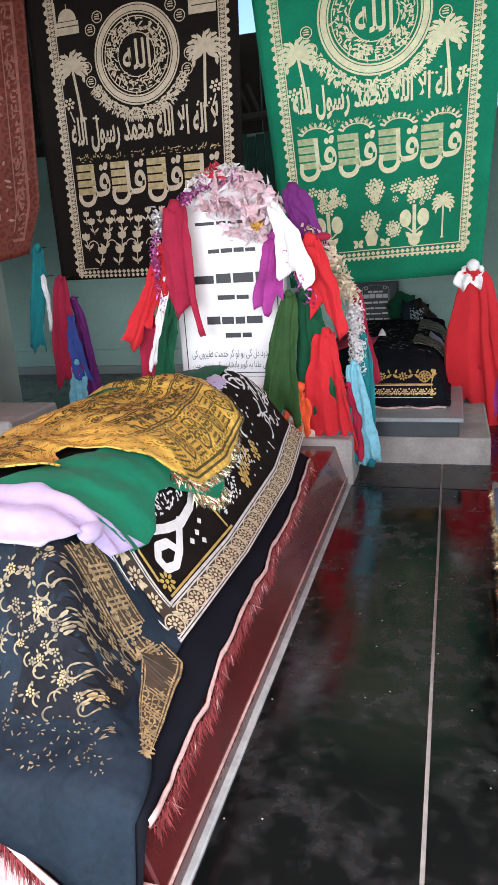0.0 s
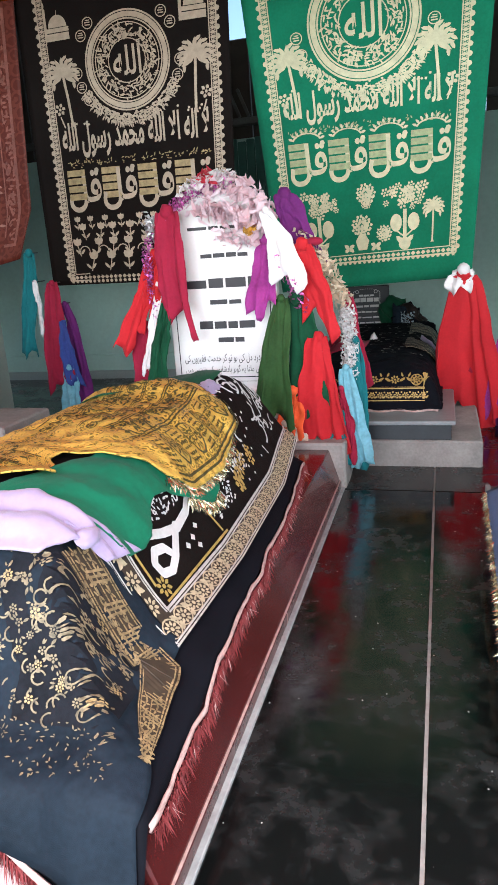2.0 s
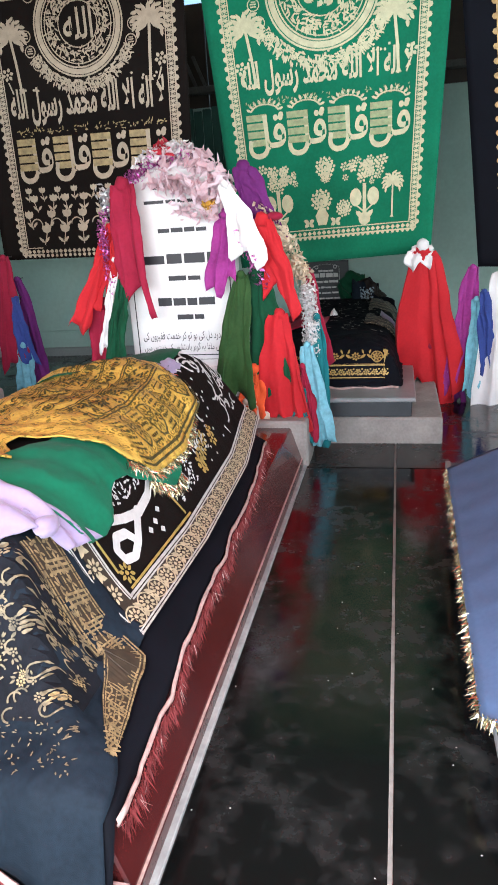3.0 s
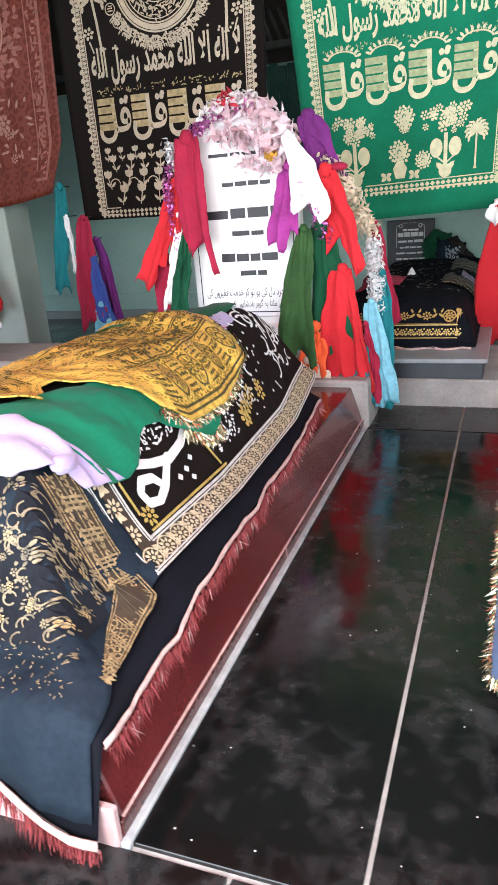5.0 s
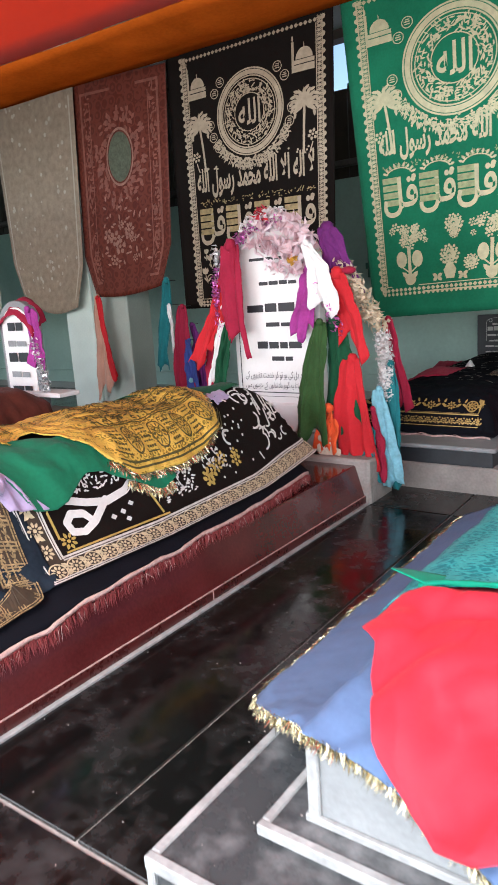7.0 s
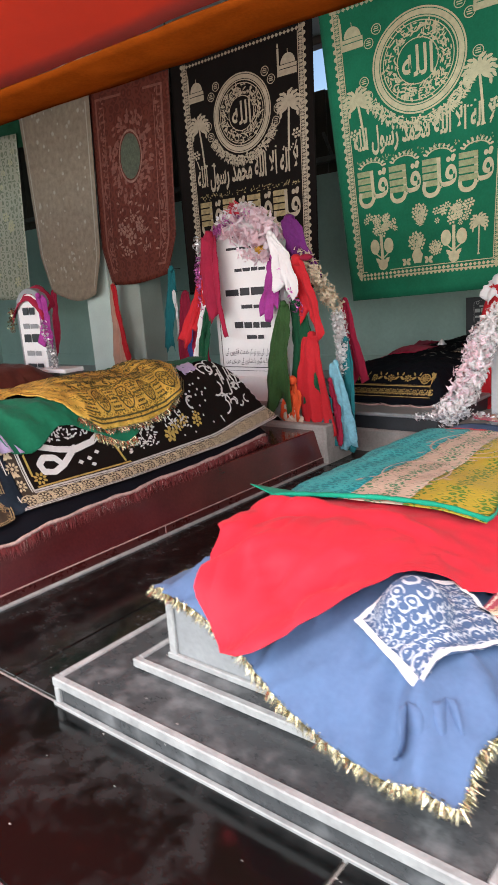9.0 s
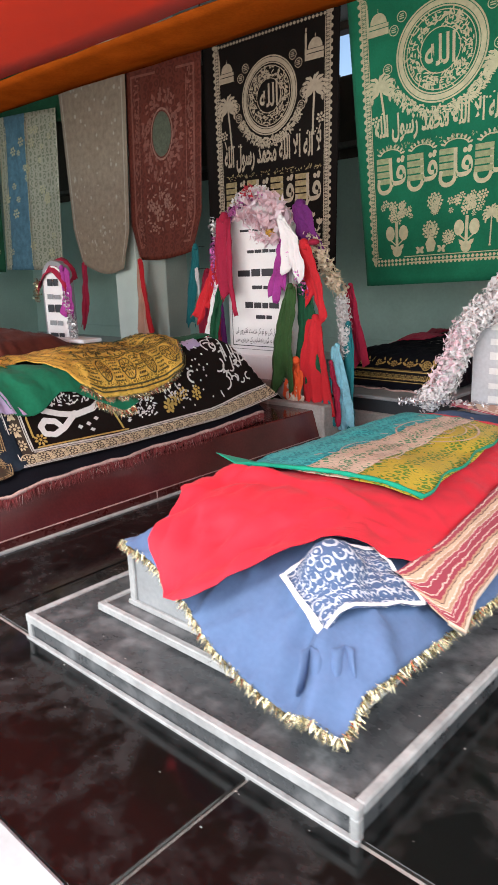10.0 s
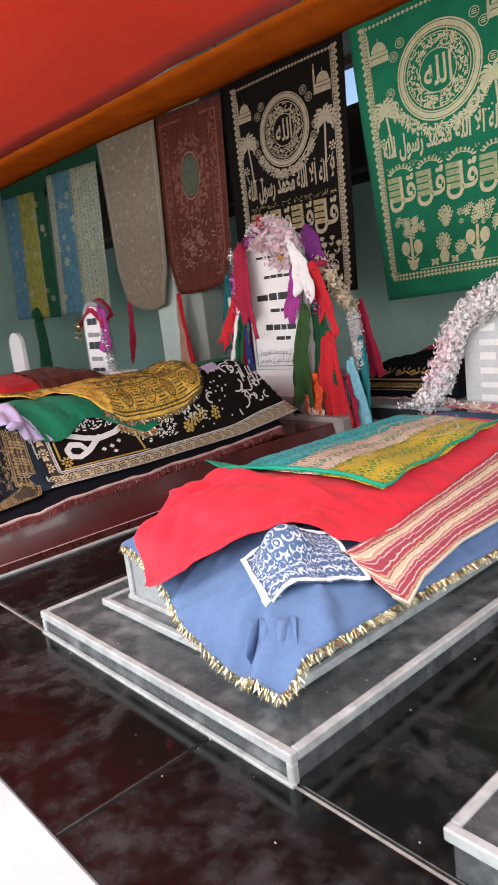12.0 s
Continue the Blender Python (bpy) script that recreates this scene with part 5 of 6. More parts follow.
lines = Print()
for s_ in (0.012, 0.024, 0.150, 0.162, 0.255, 0.266, 0.345, 0.356, 0.47, 0.482, 0.56):
    gold_line(lines, s_, 0.005)
for y_ in (0.650, 0.662, 0.745, 0.757, 0.86):
    for i in range(16):
        a0, a1 = -1.12 + 0.40 * i / 16, -1.12 + 0.40 * (i + 1) / 16
        lines.poly([(a0, y_), (a1, y_), (a1, y_ + 0.006), (a0, y_ + 0.006)])
tagged(lines.lay("woven_line", on_gold, "goldbrown", gold_cl), kind="stuff")
for i in range(9):
    c_ = 1.18 + i * 0.088
    m_ = Print()
    if i % 2:
        x, y = gold_row(c_, 0.088)
        m_.ring(x, y, 0.040, 0.046, 18)
        m_.ring(x, y, 0.012, 0.017, 10)
        for k in range(12):
            m_.petal(x + 0.019 * math.cos(k * 0.524), y + 0.019 * math.sin(k * 0.524), k * 0.524, 0.019, 0.006)
        m_.lay("dark_rosette", on_gold, "goldbrown", gold_cl)
    else:
        for o_, w_ in ((0.042, 0.004), (0.130, 0.004)):
            m_.poly([gold_row(c_ - 0.036, o_), gold_row(c_ + 0.036, o_), gold_row(c_ + 0.036, o_ + w_), gold_row(c_ - 0.036, o_ + w_)])
        for e_ in (-0.038, 0.034):
            m_.poly([gold_row(c_ + e_, 0.042), gold_row(c_ + e_ + 0.004, 0.042), gold_row(c_ + e_ + 0.004, 0.134), gold_row(c_ + e_, 0.134)])
        for r_ in range(5):
            for q_ in range(4):
                a_ = c_ - 0.028 + q_ * 0.015
                m_.poly([gold_row(a_, 0.054 + r_ * 0.015), gold_row(a_ + 0.011, 0.054 + r_ * 0.015), gold_row(a_ + 0.011, 0.060 + r_ * 0.015), gold_row(a_, 0.060 + r_ * 0.015)])
        m_.lay("verse_block", on_gold, "goldbrown", gold_cl)
band = Print()
for i in range(150):
    x, y = gold_row(rng.uniform(1.14, 1.92), rng.uniform(0.178, 0.243))
    band.petal(x, y, rng.choice((0.1, 1.5, 1.8, 2.6)), rng.uniform(0.022, 0.045), 0.009)
for i in range(26):
    x, y = gold_row(1.14 + i * 0.031, 0.306)
    band.disc(x, y, 0.010, 8)
    if i % 3 == 0:
        band.ring(x, y, 0.016, 0.021, 12)
for i in range(120):
    x, y = gold_row(rng.uniform(1.14, 1.92), rng.uniform(0.37, 0.46))
    band.petal(x, y, rng.uniform(0, 3.1), rng.uniform(0.02, 0.05), 0.010)
for i in range(14):
    x, y = gold_row(1.15 + i * 0.058, 0.52)
    band.ring(x, y, 0.014, 0.021, 12, 1.0, 0.4, 4.4)
    band.petal(x, y, 1.0, 0.04, 0.012)
for i in range(110):
    band.petal(rng.uniform(-1.1, -0.74), rng.choice((rng.uniform(0.675, 0.735), rng.uniform(0.775, 0.85), rng.uniform(0.88, 1.1))), rng.uniform(0, 6.28), rng.uniform(0.02, 0.04), 0.010)
tagged(band.lay("woven_scroll", on_gold, "goldbrown", gold_cl), kind="stuff")
dg = tagged(cloth("green_cloth", lambda u, v: laid(height_a, -1.25 + 0.72 * u, 1.80 + 0.52 * v, 0.045 + 0.03 * math.sin(math.pi * u) * (1 - v) + 0.014 * fbm(6 * u, 5 * v)), 24, 20, "darkgreen"), "dark green cloth edge behind the gold brocade", "cloth")
lav = overlay("lavender_scarf", "pale lavender scarf knotted across the foot of the grave", height_a, 0.41, 0.58, [(0.3, -1.2), (0.6, -1.2)], [(0.41, -0.44), (0.47, -0.42), (0.53, -0.40), (0.585, -0.43)], 0.044, "lavender", 0.008, 8, 70, 30, thick=0.006, folds=lambda x, y: 0.012 * math.sin(75 * y + 4 * x) + 0.008 * math.sin(18 * x + 30 * y))
cloth("loose_end", lambda u, v: laid(height_a, -0.46 + (0.090 + 0.02 * v) * u, 0.50 + 0.20 * v * (0.35 + 0.65 * u) + 0.04 * u * (1 - v), 0.048 + 0.012 * math.sin(14 * v + 6 * u)), 16, 12, "lavender", lav)
k = bmesh.new()
bmesh.ops.create_icosphere(k, subdivisions=3, radius=0.032)
for v in k.verts:
    v.co *= 1 + 0.35 * fbm(v.co.x * 25, v.co.y * 25, v.co.z * 25)
bmesh.ops.transform(k, matrix=Matrix.Translation(laid(height_a, -0.415, 0.50, 0.07)) @ Matrix.Diagonal((1.0, 1.4, 0.8, 1)), verts=k.verts)
part("knot", k, "lavender", lav, smooth=True)
tagged(cloth("lavender_cloth", lambda u, v: laid(height_a, -0.60 + 0.11 * u, 2.02 + 0.12 * v + 0.04 * u, 0.02 + 0.03 * math.sin(math.pi * u) + 0.012 * fbm(7 * u, 6 * v, 3)), 14, 12, "lavender"), "small lavender cloth tucked beside the gold brocade", "cloth")


# ---- headstone of the great grave ----
def arch_slab(x0, x1, y0, y1, z0, zs, zt, n=14):
    """A slab with an arched head: straight to zs, its crown at zt."""
    b = bmesh.new()
    cx, r = (x0 + x1) / 2, (x1 - x0) / 2
    prof = [(x0, z0), (x1, z0)] + [(cx + r * math.cos(math.pi * i / n), zs + (zt - zs) * math.sin(math.pi * i / n)) for i in range(n + 1)]
    fa, bk = [b.verts.new((x, y0, z)) for x, z in prof], [b.verts.new((x, y1, z)) for x, z in prof]
    b.faces.new(fa)
    b.faces.new(list(reversed(bk)))
    for i in range(len(prof)):
        j = (i + 1) % len(prof)
        b.faces.new((fa[i], bk[i], bk[j], fa[j]))
    bmesh.ops.recalc_face_normals(b, faces=b.faces)
    bmesh.ops.bevel(b, geom=b.edges[:], offset=0.005, segments=1, affect="EDGES")
    return b


hsA = thing("headstone", (-0.72, 3.1, 0.30), "tall white marble headstone with black lettering, hung with garlands", "headstone")
slabA = part("slab", arch_slab(-1.075, -0.375, 3.07, 3.15, 0.60, 1.52, 1.84), "marble", hsA)
part("base", box(-1.12, -0.33, 3.03, 3.20, 0.29, 0.605, 0.01), "marble", hsA)
part("base_step", box(-1.16, -0.29, 3.00, 3.22, 0.29, 0.42, 0.01), "concrete", hsA)
p = Print()
p.rect(-1.035, 0.675, -1.029, 1.50)
p.rect(-0.421, 0.675, -0.415, 1.50)
p.rect(-1.035, 0.675, -0.415, 0.681)
p.rect(-1.05, 0.648, -0.40, 0.651)
stone_face = lambda x, z: (x, 3.066, z)
p.lay("border_line", stone_face, "ink", slabA)


def bars(parent, face, material, cx, z, width, h, words, seed):
    """A line of writing shown as plain bars."""
    r = random.Random(seed)
    ws = [r.uniform(0.6, 1.4) for _ in range(words)]
    gap = 0.12 * width / words
    unit = (width - gap * (words - 1)) / sum(ws)
    x = cx - width / 2
    q = Print()
    for w in ws:
        a = x + w * unit
        q.rect(x, z, a, z + h * r.uniform(0.75, 1.0))
        x = a + gap
    q.lay("writing_bar", face, material, parent, "line of lettering shown as bars")


for cx, z, w, h, n in ((-0.70, 1.66, 0.30, 0.022, 3), (-0.74, 1.58, 0.34, 0.022, 3), (-0.69, 1.415, 0.30, 0.028, 4), (-0.70, 1.235, 0.50, 0.062, 4), (-0.70, 1.135, 0.20, 0.032, 2), (-0.70, 0.985, 0.36, 0.055, 4), (-0.68, 0.90, 0.17, 0.032, 2)):
    bars(slabA, stone_face, "ink", cx, z, w, h, n, int(z * 1000))
for z, words in ((0.765, "تمنا درد دل کی ہو تو کر خدمت فقیروں کی"), (0.695, "کہ نہیں ملتا یہ گوہر بادشاہوں کے خزینوں میں")):
    p = Print()
    p.mesh(*lettering(words), -1.0, z, 0.56, 0.062)
    p.lay("couplet_lettering", stone_face, "ink", slabA, "black line of verse")

gar = thing("garland", (-0.72, 3.02, 1.75), "garland of pink foil, organza petals and flowers over the headstone", "garland")
ARCH = [(-1.10, 3.03, 1.46), (-1.06, 3.02, 1.60), (-0.96, 3.02, 1.73), (-0.80, 3.02, 1.82), (-0.62, 3.02, 1.84), (-0.47, 3.02, 1.75), (-0.38, 3.02, 1.62), (-0.34, 3.02, 1.48)]
petals("foil", ARCH[1:5], 620, 0.050, 0.016, "tinselpink", 11, gar)
petals("foil", [(-1.13, 3.02, 1.58), (-1.17, 3.0, 1.42), (-1.15, 3.0, 1.24), (-1.13, 3.0, 1.1)], 420, 0.040, 0.015, "tinselpink", 12, gar)
petals("petal_tuft", ARCH[3:7], 150, 0.055, 0.055, "petal", 13, gar)
petals("petal_tuft", [(-0.80, 2.99, 1.70), (-0.62, 2.98, 1.66), (-0.50, 2.98, 1.62), (-0.46, 2.98, 1.52)], 150, 0.060, 0.060, "petal", 14, gar)
petals("petal_tuft", [(-0.70, 2.99, 1.56), (-0.55, 2.99, 1.50)], 60, 0.05, 0.032, "petal", 15, gar)
petals("fluff", [(-0.90, 3.0, 1.80), (-0.72, 3.0, 1.87), (-0.60, 3.02, 1.86)], 160, 0.04, 0.03, "fluff", 16, gar)
petals("silver_foil", [(-1.12, 2.99, 1.66), (-1.10, 2.99, 1.56)], 90, 0.045, 0.03, "tinselsilver", 17, gar)
petals("gold_flower", [(-0.50, 2.95, 1.565), (-0.47, 2.95, 1.555)], 60, 0.022, 0.028, "goldflower", 18, gar)
petals("red_tuft", [(-0.78, 3.0, 1.86), (-0.70, 3.0, 1.86)], 26, 0.03, 0.05, "redpetal", 22, gar)
gar2 = thing("garland", (-0.02, 3.1, 1.2), "garland of cream flowers and white fluff hanging beside the headstone", "garland")
petals("cream_flower_chain", [(-0.20, 3.06, 1.50), (-0.10, 3.08, 1.36), (-0.04, 3.10, 1.22), (0.02, 3.14, 1.12)], 420, 0.060, 0.034, "creamflower", 19, gar2)
petals("white_fluff", [(0.03, 3.14, 1.06), (0.05, 3.15, 0.85), (0.05, 3.15, 0.62)], 1500, 0.055, 0.018, "fluff", 20, gar2)
petals("pink_foil", [(-0.34, 3.0, 1.42), (-0.26, 3.0, 1.25), (-0.20, 3.02, 1.1)], 260, 0.055, 0.02, "tinselpink", 21, gar2)

for args in (
    ("crimson cloth strip tied over the headstone's shoulder", (-1.00, 2.98, 1.70), (-0.975, 2.97, 1.12), 0.10, 0.17, "crimson", 2, -0.6),
    ("bright red cloth tied at the headstone", (-1.12, 3.02, 1.46), (-1.32, 3.0, 0.96), 0.07, 0.15, "red", 2, 0.5),
    ("red cloth strip tied at the headstone", (-1.06, 3.0, 1.42), (-1.20, 2.99, 0.98), 0.04, 0.07, "red", 2, 0.5),
    ("narrow white cloth strip tied at the headstone", (-1.10, 2.98, 1.28), (-1.20, 2.97, 0.76), 0.03, 0.045, "white", 1, 0.2),
    ("crimson cloth hanging low beside the headstone", (-1.24, 3.06, 1.02), (-1.32, 3.05, 0.56), 0.08, 0.13, "crimson", 2, 0.0),
    ("green cloth strip tied at the headstone", (-1.05, 2.97, 1.16), (-1.16, 2.96, 0.66), 0.05, 0.13, "darkgreen", 2, 0.5),
    ("white cloth knotted over the headstone's shoulder", (-0.385, 2.95, 1.66), (-0.25, 2.94, 1.30), 0.05, 0.15, "white", 2, -0.3),
    ("purple cloth tied behind the headstone's shoulder", (-0.30, 3.08, 1.74), (-0.20, 3.08, 1.45), 0.10, 0.16, "purple", 2, 0.0),
    ("sheer magenta cloth tied at the headstone", (-0.40, 3.0, 1.50), (-0.43, 2.98, 1.12), 0.08, 0.14, "magenta", 2, 0.3),
    ("large red cloth hanging in a point beside the headstone", (-0.19, 2.98, 1.46), (-0.11, 2.97, 1.06), 0.09, 0.19, "red", 1, -0.55),
    ("sheer olive green cloth hanging beside the headstone", (-0.33, 2.98, 1.16), (-0.40, 2.96, 0.45), 0.06, 0.20, "olive", 2, 0.3),
    ("dark green cloth hanging beside the headstone", (-0.24, 3.02, 1.16), (-0.20, 3.0, 0.56), 0.10, 0.22, "darkgreen", 3, 0.0),
    ("long red cloth hanging beside the headstone", (-0.12, 3.02, 0.92), (-0.10, 3.0, 0.31), 0.08, 0.22, "red", 3, -0.3),
    ("small orange-red cloth tied low at the headstone", (-0.29, 2.98, 0.60), (-0.28, 2.97, 0.36), 0.08, 0.13, "orange", 2, 0.0),
    ("light blue cloth strip hanging to the floor", (0.03, 3.08, 0.72), (0.085, 3.06, 0.13), 0.05, 0.10, "sky", 2, 0.5),
    ("teal cloth strip hanging to the floor", (0.08, 3.14, 0.88), (0.13, 3.12, 0.12), 0.05, 0.11, "teal", 2, 0.2),
    ("narrow crimson cloth strip hanging low", (0.0, 3.04, 0.60), (0.05, 3.02, 0.16), 0.03, 0.05, "crimson", 1, 0.0),
    ("teal cloth hanging beside the plinth", (-0.02, 3.04, 0.46), (-0.02, 3.03, 0.20), 0.05, 0.10, "teal", 2, 0.0),
    ("pale cloth hanging low over the plinth's end", (-0.34, 2.96, 0.40), (-0.24, 2.94, 0.24), 0.06, 0.14, "cream", 2, 0.0),
    ("dark red cloth hanging behind the headstone", (0.02, 3.26, 1.15), (0.08, 3.28, 0.60), 0.05, 0.09, "crimson", 2, 0.0),
):
    hang(*args)
cap = bmesh.new()
bmesh.ops.create_icosphere(cap, subdivisions=3, radius=0.045)
bmesh.ops.transform(cap, matrix=Matrix.Translation((-0.12, 3.0, 1.47)) @ Matrix.Diagonal((1.1, 0.8, 0.55, 1)), verts=cap.verts)
tagged(part("rolled_cloth", cap, "crimson", smooth=True), "small rolled red cloth tucked at the garland", "cloth", "cloths tied at the graves")

# bundles tied below the banners
for args in (
    ("teal cloth tied below the banner's corner", (-2.83, 4.36, 1.54), (-2.93, 4.36, 0.72), 0.08, 0.12, "teal", 2, 0.0),
    ("narrow white cloth strip tied below the banner", (-2.80, 4.34, 1.30), (-2.82, 4.34, 0.85), 0.03, 0.05, "white", 1, 0.0),
    ("crimson cloth tied below the banner's corner", (-2.65, 4.36, 1.28), (-2.66, 4.34, 0.45), 0.06, 0.20, "crimson", 3, 0.3),
    ("purple cloth tied below the banner's corner", (-2.58, 4.40, 1.10), (-2.45, 4.38, 0.22), 0.05, 0.12, "purple", 2, -0.4),
    ("blue cloth strip tied below the banner", (-2.57, 4.33, 0.95), (-2.55, 4.31, 0.45), 0.05, 0.12, "blue", 2, 0.0),
    ("light blue cloth hanging below the banner", (-2.58, 4.32, 0.55), (-2.55, 4.31, 0.20), 0.07, 0.15, "sky", 2, 0.0),
    ("peach cloth tied at the brown banner's corner", (-3.90, 4.43, 1.44), (-3.96, 4.42, 0.46), 0.04, 0.18, "peach", 2, 0.5),
    ("narrow red cloth strip tied at the banner's corner", (-3.88, 4.40, 1.43), (-3.69, 4.39, 0.56), 0.03, 0.06, "red", 1, 0.5),
    ("dark red cloth hanging beneath the beige cloth", (-5.10, 4.42, 1.42), (-5.22, 4.41, 0.60), 0.06, 0.10, "crimson", 2, 0.2),
    ("large red cloth bundle tied at the banner's corner", (0.74, 4.38, 1.16), (0.76, 4.36, 0.22), 0.12, 0.42, "red", 4, 0.0),
    ("white cloth knot at the banner's corner", (0.74, 4.36, 1.20), (0.73, 4.34, 1.10), 0.10, 0.14, "white", 2, 0.0),
    ("crimson cloth hanging under the red bundle", (0.80, 4.40, 0.45), (0.80, 4.39, 0.02), 0.10, 0.14, "crimson", 2, 0.0),
    ("pale cloth strip hanging under the red bundle", (0.90, 4.40, 0.40), (0.93, 4.39, 0.0), 0.04, 0.06, "cream", 1, 0.0),
    ("purple cloth tied below the dark banner", (1.10, 4.38, 1.03), (1.0, 4.36, 0.20), 0.05, 0.16, "magenta", 2, 0.4),
    ("dark purple cloth tied beside the red bundle", (1.02, 4.42, 0.62), (0.98, 4.41, 0.02), 0.06, 0.14, "purple", 2, 0.0),
    ("light blue cloth strip tied below the dark banner", (1.13, 4.35, 0.80), (1.13, 4.33, 0.12), 0.05, 0.09, "sky", 2, 0.0),
    ("blue cloth strip tied below the dark banner", (1.18, 4.34, 0.85), (1.20, 4.32, 0.30), 0.05, 0.09, "blue", 2, 0.0),
    ("white cloth hanging below the dark banner", (1.35, 4.36, 0.98), (1.36, 4.33, 0.02), 0.16, 0.36, "white", 3, 0.0),
    ("dark green cloth hanging below the striped banner", (-8.05, 4.42, 1.42), (-8.10, 4.40, 0.55), 0.30, 0.42, "darkgreen", 3, 0.0),
):
    hang(*args)

# ---- the dark grave of the second row, under the banners ----
gC = thing("grave_plinth", (0.1, 5.0, 0), "stepped grave plinth of concrete and dark slate under the banners", "grave")
part("base_block", box(-0.65, 0.85, 3.37, 6.72, -0.012, 0.175, 0.012), "concrete", gC)
part("slate_step", box(-0.50, 0.655, 3.40, 6.66, 0.17, 0.277, 0.005), "slate", gC)
part("step_slab", box(-0.52, 0.680, 3.375, 6.68, 0.277, 0.307, 0.006), "greypanel", gC, "thin grey stone slab")


def height_c(x, y):
    d = min(x + 0.42, 0.56 - x, (y - 3.67) * 0.9, (6.48 - y))
    return table([(-0.05, 0.30), (0.0, 0.325), (0.03, 0.46), (0.09, 0.545), (0.2, 0.585), (0.4, 0.60)], d)


cl = overlay("grave_cloth", "dark brown-black cloth with gold border over the grave", height_c, 3.635, 6.5, [(3.6, -0.45), (6.6, -0.45)], [(3.6, 0.59), (6.6, 0.59)], 0.004, "plainblack", 0.010, 8, 60, 130)
# arc length up the front of the cloth
RISE = [(0.0, 3.645)]
yc_, zc_ = 3.645, height_c(0.1, 3.645)
while yc_ < 4.3:
    nz_ = height_c(0.1, yc_ + 0.005)
    RISE.append((RISE[-1][0] + math.hypot(0.005, nz_ - zc_), yc_ + 0.005))
    yc_, zc_ = yc_ + 0.005, nz_
onc = lambda a, s: laid(height_c, a, table(RISE, s), 0.030)
ochre = mat("ochre_gold_thread", (0.48, 0.32, 0.10), 0.5, metal=0.3, var=0.3, scale=40)
p = Print()
for i in range(30):
    a0, a1 = -0.36 + 0.84 * i / 30, -0.36 + 0.84 * (i + 1) / 30
    for s_, w_ in ((0.075, 0.005), (0.155, 0.006), (0.165, 0.003)):
        p.rect(a0, s_, a1, s_ + w_)
for i in range(15):
    x = -0.33 + i * 0.057
    p.flower(x, 0.115, 0.024, 7)
    p.petal(x + 0.016, 0.092, 0.8, 0.030, 0.012)
    p.disc(x + 0.028, 0.135, 0.006, 6)
for i in range(6):
    x = -0.30 + i * 0.145
    p.flower(x, 0.215, 0.034, 8)
    for sx in (-1, 1):
        p.petal(x + sx * 0.03, 0.20, math.pi / 2 - sx * 0.9, 0.05, 0.02)
        p.petal(x + sx * 0.055, 0.235, math.pi / 2 + sx * 0.4, 0.035, 0.014)
p.ring(0.425, 0.215, 0.034, 0.042, 18)
p.flower(0.425, 0.215, 0.026, 7)
p.stem([(0.475, 0.09), (0.475, 0.26)], 0.010)
tagged(p.lay("gold_border", onc, ochre, cl), kind="stuff")
p = Print()
p.ring(-0.28, 4.55, 0.055, 0.085, 18, 1.6, 0.3, 3.4)
texture_bits(p, rng, -0.38, 4.9, -0.1, 6.0, 60, 0.05)
texture_bits(p, rng, 0.0, 4.2, 0.44, 6.0, 70, 0.04)
tagged(p.lay("woven_motif", lambda x, y: laid(height_c, x, y, 0.030), mat("dull_silver_thread", (0.20, 0.18, 0.15), 0.6, var=0.5, scale=25), cl), kind="stuff")
ribbon("pale_hem", [laid(height_c, -0.42 + 0.99 * i / 40, 3.632 + 0.010 * math.sin(i * 0.7), 0.006) for i in range(41)], 0.018, "hem", cl, out=(0, -1, 0.2))
tagged(cloth("folded_cloth", lambda u, v: laid(height_c, -0.34 + 0.34 * u, 4.40 + 0.5 * v, 0.03 + 0.04 * math.sin(math.pi * u) * math.sin(math.pi * v) + 0.012 * fbm(8 * u, 8 * v)), 18, 18, "crimson"), "dark red folded cloth on the second-row grave", "cloth")
tagged(cloth("white_cloth", lambda u, v: laid(height_c, 0.0 + 0.06 * u, 4.86 + 0.08 * v, 0.04 + 0.05 * math.sin(math.pi * u) * math.sin(math.pi * v) + 0.012 * fbm(9 * u, 9 * v)), 10, 10, "white"), "small crumpled white cloth on the dark grave", "cloth")
hsC = thing("headstone", (-0.20, 6.65, 0.29), "black slate headstone with white lettering at the dark grave", "headstone")
slabC = part("slab", box(-0.44, 0.04, 6.62, 6.67, 0.30, 0.975, 0.006), "slate", hsC)
fC = lambda x, z: (x, 6.616, z)
p = Print()
for x in (-0.345, -0.06):
    p.rect(x, 0.70, x + 0.005, 0.90)
p.ring(-0.20, 0.905, 0.138, 0.144, 20, 0.28, 0, math.pi)
p.ring(-0.30, 0.915, 0.014, 0.020, 10)
p.ring(-0.10, 0.915, 0.014, 0.020, 10)
p.lay("border_line", fC, "chalk", slabC)
for i, (w, h) in enumerate(((0.16, 0.022), (0.26, 0.050), (0.26, 0.026), (0.22, 0.020), (0.30, 0.018), (0.30, 0.018), (0.26, 0.018))):
    bars(slabC, fC, "chalk", -0.20, 0.865 - i * 0.058, w, h, 3 + i % 2, 60 + i)
heap = thing("cloth_heap", (0.22, 6.45, 0.58), "heap of dark patterned cloths piled beside the slate headstone", "cloth")
